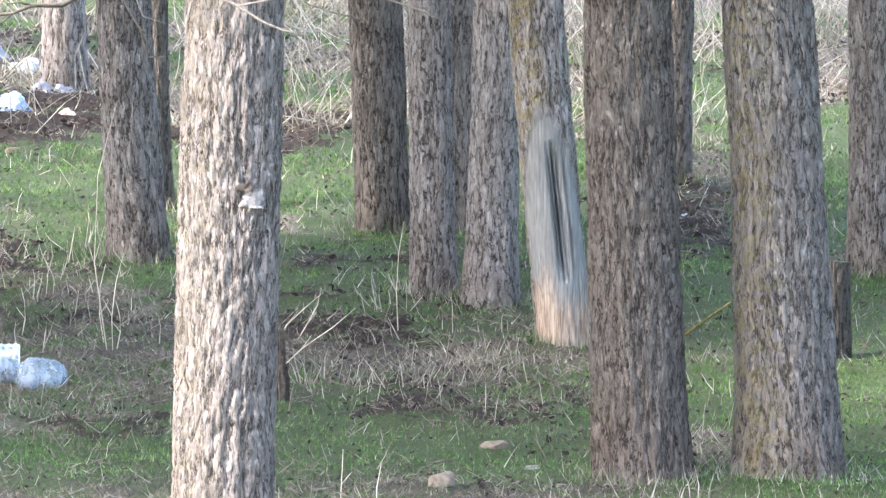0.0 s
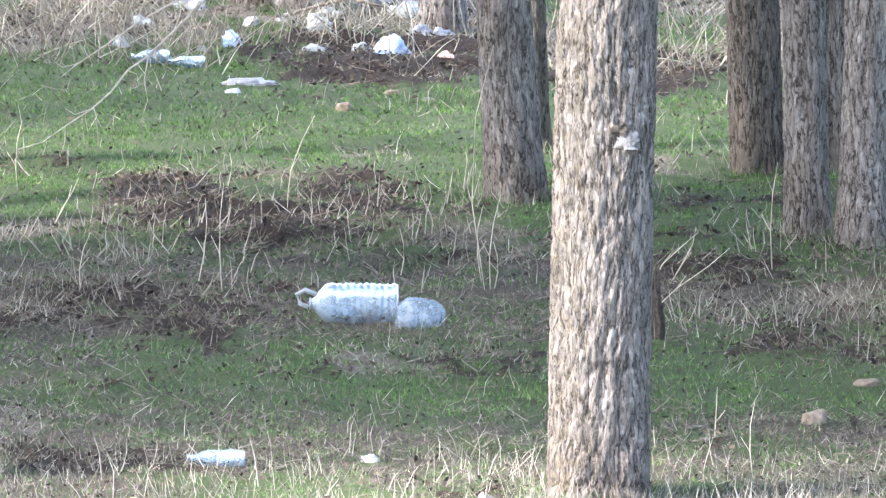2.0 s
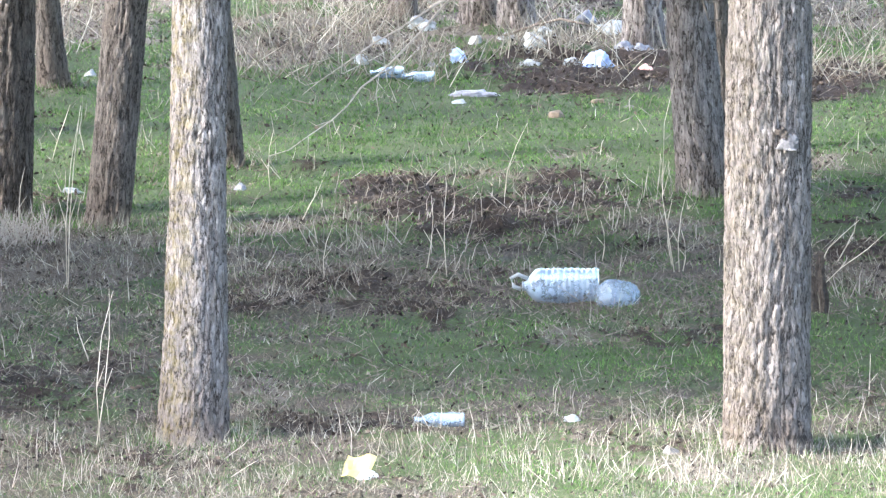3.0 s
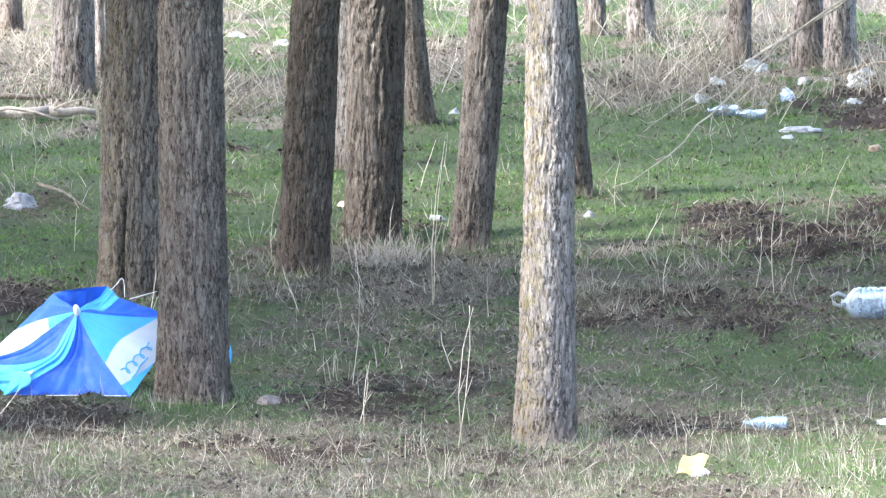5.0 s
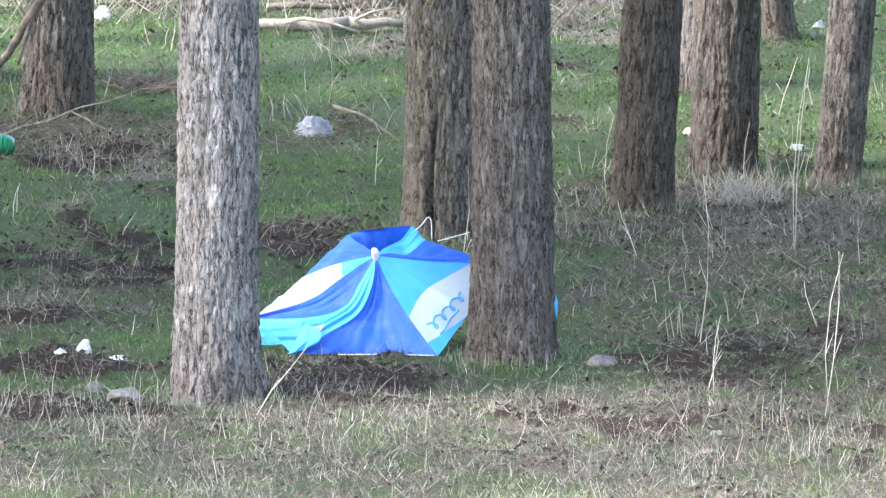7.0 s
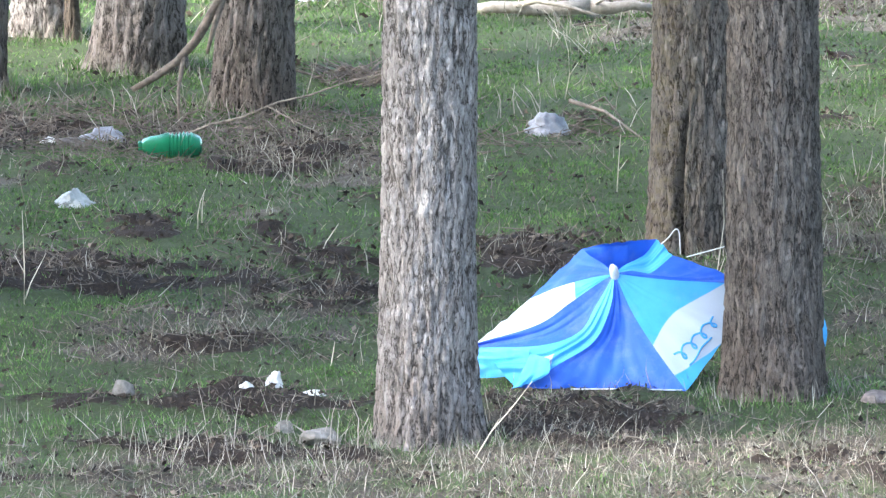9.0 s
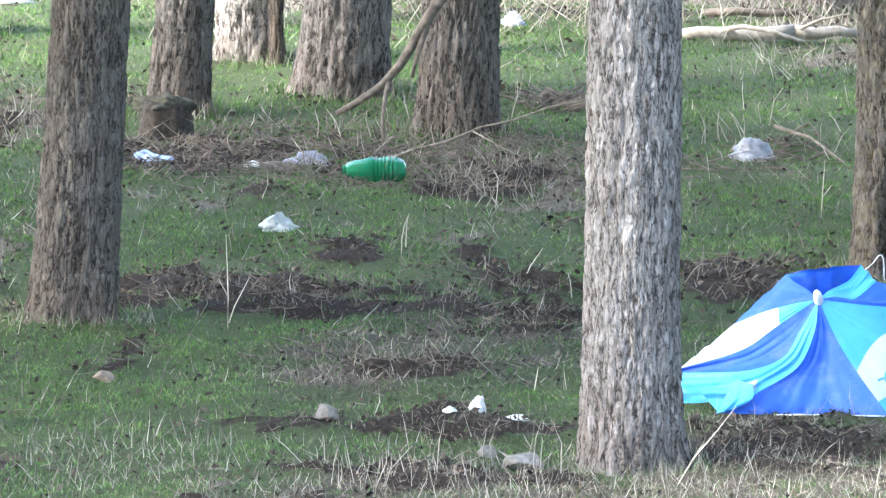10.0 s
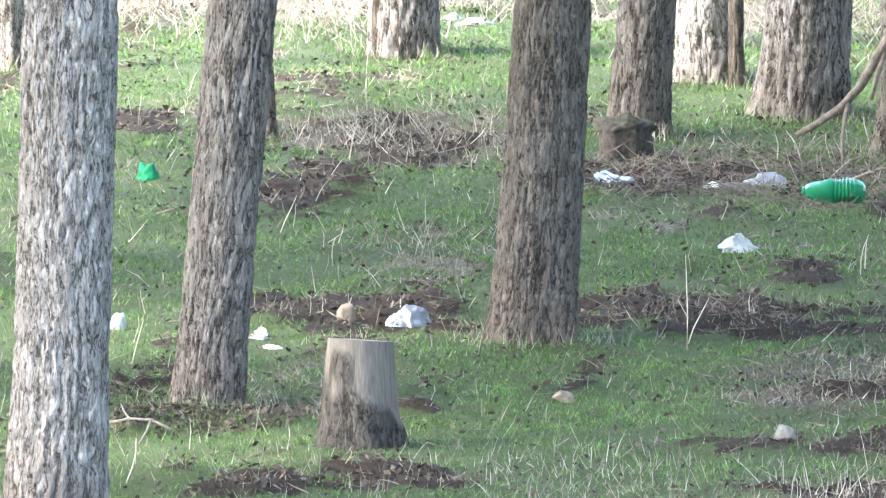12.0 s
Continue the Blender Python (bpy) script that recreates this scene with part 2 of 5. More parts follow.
SCAR = plain("torn_bark_wood", (0.08, 0.074, 0.07), (0.21, 0.20, 0.195), 34, 0.85, 0.8)
WHITE_METAL = plain("white_painted_wire", (0.6, 0.6, 0.58), (0.78, 0.78, 0.75), 30, 0.5)


# ---- building blocks ----


def mesh_from(name, verts, faces, mat, smooth=True):
    me = bpy.data.meshes.new(name)
    me.from_pydata([tuple(v) for v in verts], [], [tuple(f) for f in faces])
    me.materials.append(mat)
    if smooth:
        me.shade_smooth()
    return me


def fast_mesh(name, verts, tris, mat):
    """A mesh from large arrays: verts (n, 3), tris (m, 3)."""
    me = bpy.data.meshes.new(name)
    me.vertices.add(len(verts))
    me.vertices.foreach_set("co", np.asarray(verts, np.float32).ravel())
    me.loops.add(len(tris) * 3)
    me.loops.foreach_set("vertex_index", np.asarray(tris, np.int32).ravel())
    me.polygons.add(len(tris))
    me.polygons.foreach_set("loop_start", np.arange(len(tris), dtype=np.int32) * 3)
    me.update(calc_edges=True)
    me.materials.append(mat)
    return me


def part(name, me, parent, label=""):
    ob = new(name, me)
    ob.parent = parent
    return tagged(ob, label) if label else ob


def lattice(ix, iy, seed):
    h = (ix.astype(np.int64) * 374761393 + iy.astype(np.int64) * 668265263 + seed * 974711) & 0x7FFFFFFF
    h = ((h ^ (h >> 13)) * 1274126177) & 0x7FFFFFFF
    return ((h ^ (h >> 16)) & 0xFFFF) / 65535.0


def value_noise(x, y, seed=0, wrap=0):
    """Smooth noise 0..1; wrap: the whole number of cells after which x repeats."""
    ix, iy = np.floor(x).astype(int), np.floor(y).astype(int)
    fx, fy = x - ix, y - iy
    fx, fy = fx * fx * (3 - 2 * fx), fy * fy * (3 - 2 * fy)
    w = (lambda i: i % wrap) if wrap else (lambda i: i)
    a, b = lattice(w(ix), iy, seed), lattice(w(ix + 1), iy, seed)
    c, d = lattice(w(ix), iy + 1, seed), lattice(w(ix + 1), iy + 1, seed)
    return (a * (1 - fx) + b * fx) * (1 - fy) + (c * (1 - fx) + d * fx) * fy


# ---- the lie of the ground ----
SOIL, STRAW, WEEDS, TANGLE, THATCH = [], [], [], [], []


def soil_patch(x, y, rx, ry, amount=1.0):
    SOIL.append((x, y, rx, ry, amount))


def straw_patch(x, y, rx, ry, amount=1.0):
    STRAW.append((x, y, rx, ry, amount))


def weed_patch(x, y, rx, ry, amount=1.0):
    WEEDS.append((x, y, rx, ry, amount))


def tangle_patch(x, y, rx, ry, amount=1.0):
    TANGLE.append((x, y, rx, ry, amount))


def thatch_patch(x, y, rx, ry, amount=1.0):
    THATCH.append((x, y, rx, ry, amount))


def cover(patches, x, y):
    out = np.zeros_like(x)
    for px, py, rx, ry, amount in patches:
        d = ((x - px) / rx) ** 2 + ((y - py) / ry) ** 2
        out = np.maximum(out, amount * np.clip(1.5 - d, 0, 1))
    return out


soil_patch(-7.90, 41.70, 1.15, 0.62, 1.1)
soil_patch(-9.92, 41.29, 0.40, 0.83)
soil_patch(-5.78, 42.50, 0.47, 0.75)
soil_patch(-7.10, 42.50, 0.55, 0.62, 0.8)
soil_patch(-8.97, 47.15, 0.91, 0.93)
soil_patch(-7.60, 46.28, 0.60, 0.92)
straw_patch(-7.32, 39.26, 0.42, 0.81)
soil_patch(-7.00, 38.97, 0.17, 0.33)
soil_patch(-5.07, 36.58, 0.52, 0.97, 0.6)
straw_patch(-3.49, 43.70, 1.03, 1.77)
soil_patch(-2.75, 37.75, 0.92, 1.36, 0.6)
straw_patch(-1.58, 43.93, 0.56, 1.78)
soil_patch(-1.47, 41.89, 0.43, 1.04, 0.7)
soil_patch(-5.94, 42.65, 0.27, 0.56)
soil_patch(-0.60, 46.48, 0.99, 1.43)
straw_patch(-1.54, 43.35, 0.56, 2.20)
soil_patch(-0.61, 42.33, 0.53, 1.45, 0.75)
soil_patch(-1.55, 41.67, 0.19, 0.58)
straw_patch(0.54, 40.44, 0.51, 0.70)
soil_patch(-0.53, 36.27, 0.80, 0.76, 0.65)
soil_patch(2.18, 43.97, 0.49, 0.68)
soil_patch(2.82, 41.48, 0.84, 0.98, 0.65)
soil_patch(1.38, 52.94, 0.53, 1.06)
soil_patch(0.04, 53.15, 0.40, 1.34)
soil_patch(-0.25, 53.15, 0.75, 0.98)
straw_patch(2.53, 42.89, 0.73, 1.12)
soil_patch(0.99, 40.32, 0.57, 0.47, 0.5)
soil_patch(3.94, 49.61, 0.32, 1.74)
straw_patch(4.17, 39.86, 0.35, 1.26)
soil_patch(-9.34, 35.37, 0.49, 0.46)
soil_patch(-10.84, 38.57, 0.30, 0.45)
soil_patch(-9.50, 35.22, 0.62, 0.42)
soil_patch(-9.50, 35.15, 0.45, 0.32, 1.5)
soil_patch(-7.25, 36.95, 0.40, 0.25, 0.8)
soil_patch(-10.90, 39.00, 0.25, 0.45, 1.2)
soil_patch(-11.02, 39.59, 0.17, 0.81)
soil_patch(-10.40, 41.29, 0.45, 0.72)
soil_patch(-11.17, 48.96, 0.21, 0.48)
soil_patch(-12.42, 49.04, 0.30, 0.60)
soil_patch(-11.25, 46.52, 0.27, 0.92)
straw_patch(-10.91, 48.50, 0.79, 0.95)
soil_patch(-9.37, 38.26, 0.17, 0.24)
soil_patch(-8.00, 43.36, 0.20, 0.48)
soil_patch(-6.78, 37.24, 0.20, 0.39)
soil_patch(-6.91, 40.47, 0.35, 0.41)
straw_patch(-6.48, 52.79, 0.55, 1.83)
straw_patch(-5.22, 54.14, 0.38, 2.02)
straw_patch(3.89, 54.33, 0.40, 1.61)
soil_patch(-7.00, 41.70, 0.55, 0.75, 1.1)
soil_patch(-7.03, 39.19, 0.19, 0.36)
straw_patch(-7.45, 46.03, 0.48, 1.03)
straw_patch(-10.33, 44.12, 0.45, 0.88, 0.4)

soil_patch(-9.92, 41.62, 0.25, 0.73, 1.7)
soil_patch(-8.62, 41.60, 0.44, 0.60, 1.3)
soil_patch(-5.84, 42.20, 0.25, 0.86, 1.7)
soil_patch(-7.99, 43.25, 0.19, 0.39)
soil_patch(-7.25, 43.11, 0.23, 0.44)
soil_patch(-7.09, 39.06, 0.20, 0.30)
soil_patch(-6.71, 35.28, 0.69, 0.22)
soil_patch(-10.65, 47.83, 0.39, 1.06)
tangle_patch(-10.65, 47.83, 0.39, 1.17)
tangle_patch(-8.50, 47.34, 0.92, 1.06)
soil_patch(-9.23, 47.25, 0.25, 0.70)
tangle_patch(-7.52, 41.87, 1.03, 0.96)

thatch_patch(-1.05, 42.63, 2.15, 2.39, 0.9)
thatch_patch(-1.35, 37.26, 1.37, 1.32, 0.9)
tangle_patch(-0.72, 46.26, 0.92, 0.97)
tangle_patch(-1.54, 42.25, 0.54, 1.18, 0.8)
thatch_patch(3.38, 43.79, 0.77, 2.04, 0.8)
tangle_patch(3.12, 41.93, 0.45, 0.87)

weed_patch(3.26, 35.46, 1.28, 1.16)
weed_patch(1.04, 34.38, 0.94, 0.79)
weed_patch(-2.27, 34.19, 1.85, 0.76, 0.3)
weed_patch(4.20, 36.82, 0.69, 1.13)

thatch_patch(0.34, 41.98, 1.72, 1.10, 1.2)
tangle_patch(-0.20, 42.19, 0.97, 0.88)
tangle_patch(1.18, 42.30, 0.75, 0.66, 0.7)
thatch_patch(-0.80, 43.57, 1.27, 0.96)

thatch_patch(2.46, 36.84, 2.52, 1.75, 1.2)
thatch_patch(-0.31, 37.20, 1.48, 1.46)
weed_patch(2.18, 35.90, 1.85, 1.40, 0.7)
tangle_patch(1.19, 38.72, 1.56, 0.84, 0.6)

thatch_patch(-7.13, 39.72, 0.80, 1.62, 1.1)
soil_patch(-7.05, 39.01, 0.31, 0.44)
soil_patch(-6.67, 37.10, 0.61, 0.43, 0.9)
thatch_patch(-6.33, 34.69, 0.96, 1.02, 1.1)
weed_patch(-5.77, 34.61, 0.68, 0.73, 0.6)
tangle_patch(-7.19, 39.95, 0.57, 1.23, 0.7)
tangle_patch(-6.67, 37.10, 0.56, 0.58, 0.6)

thatch_patch(-2.99, 35.20, 2.75, 1.74, 1.2)
soil_patch(-3.21, 34.96, 1.26, 0.56, 0.7)
soil_patch(-1.93, 34.31, 0.69, 0.38, 0.7)
tangle_patch(-2.99, 35.32, 2.06, 1.11, 0.5)
thatch_patch(-2.73, 39.14, 1.43, 1.38, 1.0)

thatch_patch(-3.33, 33.21, 4.02, 1.71, 1.3)
straw_patch(-2.72, 33.56, 2.56, 0.89, 0.6)

tangle_patch(-8.98, 47.27, 0.85, 1.17)
tangle_patch(-7.55, 46.73, 0.51, 1.16)
tangle_patch(-7.98, 47.18, 0.79, 1.63)
tangle_patch(-0.45, 46.35, 0.78, 1.55)
tangle_patch(-0.62, 42.57, 0.49, 1.45)
tangle_patch(2.81, 41.60, 0.69, 1.09)
tangle_patch(-10.96, 48.86, 0.61, 0.96)
tangle_patch(-3.31, 44.01, 0.43, 1.49)
tangle_patch(-5.77, 42.39, 0.59, 0.86)
tangle_patch(1.57, 53.38, 0.40, 1.60)
tangle_patch(-7.65, 41.93, 1.16, 0.74)
thatch_patch(0.07, 43.19, 2.61, 2.18)
thatch_patch(-1.44, 39.81, 0.51, 1.36)
thatch_patch(2.57, 43.13, 1.28, 1.34)
thatch_patch(-3.10, 40.52, 1.27, 3.41)
thatch_patch(-3.75, 43.98, 1.19, 1.78)
thatch_patch(-7.43, 39.45, 0.48, 1.01)
thatch_patch(-6.98, 39.86, 0.45, 0.82)
thatch_patch(-11.06, 48.85, 0.80, 1.20)
thatch_patch(-5.02, 36.68, 0.72, 0.97)
thatch_patch(0.60, 44.66, 0.53, 1.63)
thatch_patch(-0.66, 36.36, 1.02, 0.86)
thatch_patch(3.98, 50.89, 0.39, 2.28)
thatch_patch(-3.85, 40.15, 0.35, 1.28)
weed_patch(-0.73, 44.29, 0.60, 2.76)
weed_patch(-1.59, 44.08, 0.47, 2.48)
weed_patch(-3.38, 44.30, 0.51, 2.69)
weed_patch(0.38, 45.10, 0.37, 1.65)
weed_patch(0.06, 44.91, 0.50, 2.32)
weed_patch(4.19, 40.73, 0.27, 1.92)
weed_patch(2.32, 41.73, 0.49, 1.32)
weed_patch(-8.28, 48.10, 0.86, 1.19)
weed_patch(0.67, 45.31, 0.36, 2.24)
weed_patch(-4.35, 45.51, 0.24, 1.83)
weed_patch(-6.54, 48.53, 0.37, 1.44)
weed_patch(-11.04, 48.73, 0.40, 1.19)
weed_patch(-0.04, 35.35, 0.86, 0.85)
weed_patch(-6.40, 35.25, 0.76, 0.93)
weed_patch(2.58, 44.97, 0.40, 1.16)
weed_patch(-3.24, 39.94, 0.23, 1.96)
weed_patch(-3.36, 44.00, 0.40, 0.60, 1.2)
weed_patch(-6.68, 53.90, 0.35, 0.70, 1.2)
weed_patch(-11.10, 48.40, 0.45, 0.60, 1.0)
weed_patch(-7.75, 51.70, 0.20, 0.50, 1.2)


def front_gain(x):
    """How thick the straw of the near edge stands along x."""
    return np.interp(x, [-10.4, -9.2, -8.0, -5.0, -2.0, 0.0, 4.0], [0.1, 0.25, 0.45, 0.45, 0.4, 0.7, 0.9])


def ragged(x, y):
    """The plan shaken, so that the outlines of patches run unevenly."""
    a = value_noise(x * 1.7, y * 1.3, 81) - 0.5 + 0.5 * (value_noise(x * 6, y * 4.5, 82) - 0.5)
    b = value_noise(x * 1.5 + 9, y * 1.2, 83) - 0.5 + 0.5 * (value_noise(x * 5, y * 4, 84) - 0.5)
    return x + 0.45 * a, y + 0.75 * b


def soil_at(x, y):
    n = value_noise(x * 1.6, y * 1.1, 3) * 0.6 + value_noise(x * 4.5, y * 3.2, 4) * 0.4
    m = value_noise(x * 13, y * 8, 5)
    return np.clip(cover(SOIL, *ragged(x, y)) * np.clip((n + 0.5 * m - 0.38) * 2.2, 0, 1) + np.clip((n + 0.3 * m - 0.78) * 3, 0, 1) * 0.8, 0, 1)


def straw_at(x, y):
    n = value_noise(x * 1.3 + 7, y * 0.9, 13) * 0.6 + value_noise(x * 5, y * 3.5, 14) * 0.4
    front = np.clip((36.6 - y + 0.9 * (n - 0.5)) / 0.9, 0, 1) * front_gain(x)
    back = np.clip((y - 53.0 + 2.5 * (n - 0.5)) / 1.5, 0, 1) * np.clip((n - 0.34) * 4.5, 0.05, 1)
    return np.clip(np.maximum.reduce([cover(STRAW, *ragged(x, y)) * np.clip((n - 0.25) * 2, 0, 1), front * np.clip((n - 0.2) * 1.5, 0, 0.9), back, np.clip((n - 0.60) * 2.5, 0, 0.7)]), 0, 1)


def height_at(x, y):
    near = np.clip((y - 23) / 5, 0, 1) * np.clip((75 - y) / 5, 0, 1)
    z = 0.030 * (value_noise(x * 0.7, y * 0.7, 21) - 0.5) + 0.035 * (value_noise(x * 2.3, y * 2.3, 22) - 0.5) + 0.022 * (value_noise(x * 7, y * 7, 23) - 0.5)
    z = z + soil_at(x, y) * (0.085 * (value_noise(x * 6, y * 5, 24) - 0.3) + 0.03 * value_noise(x * 22, y * 18, 25))
    return z * near


def ground_z(x, y):
    return float(height_at(np.array([float(x)]), np.array([float(y)]))[0])


def build_ground():
    xs = np.concatenate([[-900, -300, -100, -50, -30, -22], np.arange(-18, 7.5, 0.07), [10, 15, 25, 50, 100, 300, 900]])
    ys = np.concatenate([[-400, -100, -40, -10, 10, 20, 26], np.arange(30, 64, 0.08), [66, 70, 80, 100, 150, 300, 900]])
    gx, gy = np.meshgrid(xs, ys)
    gz = height_at(gx, gy)
    nx, ny = len(xs), len(ys)
    i = (np.arange(ny - 1)[:, None] * nx + np.arange(nx - 1)[None, :]).ravel()
    tris = np.concatenate([np.stack([i, i + 1, i + nx + 1], 1), np.stack([i, i + nx + 1, i + nx], 1)])
    me = fast_mesh("ground", np.stack([gx.ravel(), gy.ravel(), gz.ravel()], 1), tris, GROUND)
    me.shade_smooth()
    # patches belong to the grove; plain turf runs on to the horizon
    grove = np.clip((gy - 27) / 3, 0, 1) * np.clip((66 - gy) / 3, 0, 1) * np.clip((gx + 20) / 3, 0, 1) * np.clip((9 - gx) / 2, 0, 1)
    for name, values in (("soil", soil_at(gx, gy)), ("straw", straw_at(gx, gy)), ("thatch", 0.64 * np.minimum(1, cover(THATCH, *ragged(gx, gy))) * (0.3 + value_noise(gx * 5, gy * 4, 86)))):
        me.attributes.new(name, "FLOAT", "POINT").data.foreach_set("value", (values * grove).ravel().astype(np.float32))
    tagged(new("ground", me), "woodland floor of green turf, dark soil and dry straw", "ground", kind="structure")


build_ground()


# ---- trees ----
def trunk_mesh(r0, r1, zref, lean, seed, fine=1.0, bare=False, lichen=0.0, top=8.5, cleft=False):
    r = np.random.default_rng(seed)
    seg = int(200 * fine)
    zs = np.concatenate([np.arange(-0.08, 2.9, 0.015 / fine), np.linspace(3.05, top, 14)])
    th = np.linspace(0, 2 * np.pi, seg, endpoint=False)
    th = np.pi / 2 + (th - np.pi / 2 + 0.45 * np.cos(th - 0.0)) % (2 * np.pi)
    th = np.sort(th)
    T, Z = np.meshgrid(th, zs)
    zc = np.clip(Z, 0, None)
    body = r1 + (r0 * 0.94 - r1) * np.exp(-zc / (0.45 * max(zref, 0.8)))
    body = body * np.where(zc > zref, 1 - 0.055 * (zc - zref), 1.0)
    lobes = sum(math.pow(0.7, k) * np.cos((k + 3) * T + r.uniform(0, 6.28)) for k in range(3))
    R = body * (1 + 0.075 * np.exp(-zc / 0.18) * (1.2 + lobes) + 0.02 * np.cos(2 * T + r.uniform(0, 6)) )
    R = R * (1 + 0.05 * (value_noise(T / (2 * np.pi) * 5, Z * 1.3, seed, 5) - 0.5))
    n = max(8, int(round(2 * np.pi * r1 / 0.034)))
    u = T / (2 * np.pi) * n
    warp = 0.9 * (value_noise(T / (2 * np.pi) * 5, Z * 1.3, seed + 1, 5) - 0.5) + 0.4 * (value_noise(T / (2 * np.pi) * 16, Z * 6, seed + 2, 16) - 0.5) + 0.4 * (value_noise(T / (2 * np.pi) * 90, Z * 20, seed + 8, 90) - 0.5)
    # tall lens-shaped plates between furrows, each cracked into smaller flakes
    c1 = np.abs(value_noise((u + warp) % n, Z * 5.0, seed + 4, n) - 0.5)
    c2 = np.abs(value_noise((2 * u + 2 * warp) % (2 * n), Z * 13, seed + 7, 2 * n) - 0.5)
    ridge = np.clip(c1 * 5.0, 0, 1) * 0.6 + np.clip(c2 * 4, 0, 1) * 0.4
    facing = np.cos(T + np.pi / 2 - 0.12)
    bare_mask = np.zeros_like(T)
    raw = np.zeros_like(T)
    depth = 0.024 * np.clip(r1 / 0.18, 0.45, 1.15)
    cut = np.zeros_like(T)
    if bare == "top":
        edge = value_noise(T / (2 * np.pi) * 11, Z * 4, seed + 8, 11) - 0.5
        bare_mask = np.clip((Z - 0.26 + 0.10 * np.cos(T) + 0.42 * edge) * 16, 0, 1)
    elif bare:
        edge = 0.25 * (value_noise(T / (2 * np.pi) * 12, Z * 4, seed + 8, 12) - 0.5)
        bare_mask = np.clip((facing - 0.05 + edge) * 6, 0, 1) * np.clip((1.38 - Z + 0.5 * edge - 0.9 * np.abs(T - 1.5 * np.pi - 0.05) ** 2 * 0.35) * 9, 0, 1)
        raw = np.clip((0.42 - Z + 0.8 * edge) * 6, 0, 1)
        a = T - 1.5 * np.pi - 0.22 - 0.10 * np.sin(Z * 3)
        for off, width, deep in ((0.0, 0.085, 0.10), (-0.20, 0.06, 0.05), (0.19, 0.06, 0.05), (0.42, 0.04, 0.03)):
            cut = cut - deep * np.exp(-((a - off) / width) ** 2) * np.clip((Z - 0.35) * 6, 0, 1) * np.clip((1.15 - Z) * 6, 0, 1)
        cut = cut - raw * 0.02 * value_noise(T / (2 * np.pi) * 60, Z * 5, seed + 9, 60)
    if cleft:
        mid = T - 1.5 * np.pi + 0.22 + 0.08 * np.sin(Z * 5)
        R = R - 0.10 * np.exp(-(mid / (0.05 + 0.07 * np.clip(0.6 - Z, 0, 1))) ** 2) * np.clip((0.95 - Z) * 3, 0, 1)
    R = R + (1 - bare_mask) * depth * (ridge - 0.7) + bare_mask * (cut - 0.006)
    bend = 0.05 * np.sin(zc * 0.8 + seed) - 0.05 * math.sin(seed)
    X = R * np.cos(T) + lean * zc + 0.3 * bend
    Y = R * np.sin(T) + bend
    ny = len(zs)
    verts = np.stack([X.ravel(), Y.ravel(), Z.ravel()], 1)
    j, i = np.meshgrid(np.arange(ny - 1), np.arange(seg), indexing="ij")
    a, b = (j * seg + i).ravel(), (j * seg + (i + 1) % seg).ravel()
    tris = np.concatenate([np.stack([a, b, b + seg], 1), np.stack([a, b + seg, a + seg], 1)])
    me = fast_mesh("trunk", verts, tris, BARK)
    me.shade_smooth()
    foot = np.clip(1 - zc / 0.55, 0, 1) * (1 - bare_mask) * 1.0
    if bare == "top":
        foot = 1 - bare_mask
    flank = lichen * np.clip(np.cos(T - 1.22 * np.pi) * 1.8 - 0.75, 0, 1) * (1 - bare_mask)
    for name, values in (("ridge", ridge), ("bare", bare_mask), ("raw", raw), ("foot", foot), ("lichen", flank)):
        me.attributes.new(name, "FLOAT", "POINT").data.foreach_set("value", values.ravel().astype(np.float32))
    grow = np.stack([(u + warp + seed).ravel(), (Z + 0.13 * seed).ravel(), np.zeros(u.size)], 1)
    me.attributes.new("grow", "FLOAT_VECTOR", "POINT").data.foreach_set("vector", grow.ravel().astype(np.float32))
    return me


def tube(points, radii, sides=5):
    """Vertices and triangles of a tapered tube along points."""
    P = np.asarray(points, float)
    V, F = [], []
    for k, p in enumerate(P):
        d = Vector(P[min(k + 1, len(P) - 1)] - P[max(k - 1, 0)]).normalized()
        q = d.to_track_quat("Z", "Y")
        for s in range(sides):
            a = 2 * math.pi * s / sides
            V.append(Vector(p) + q @ Vector((math.cos(a) * radii[k], math.sin(a) * radii[k], 0)))
    for k in range(len(P) - 1):
        for s in range(sides):
            a, b = k * sides + s, k * sides + (s + 1) % sides
            F += [(a, b, b + sides), (a, b + sides, a + sides)]
    e = (len(P) - 1) * sides
    F += [(e, e + s, e + s + 1) for s in range(1, sides - 1)]
    F += [(0, s + 1, s) for s in range(1, sides - 1)]
    return V, F


def join(pieces):
    V, F = [], []
    for v, f in pieces:
        n = len(V)
        V += v
        F += [tuple(i + n for i in t) for t in f]
    return V, F


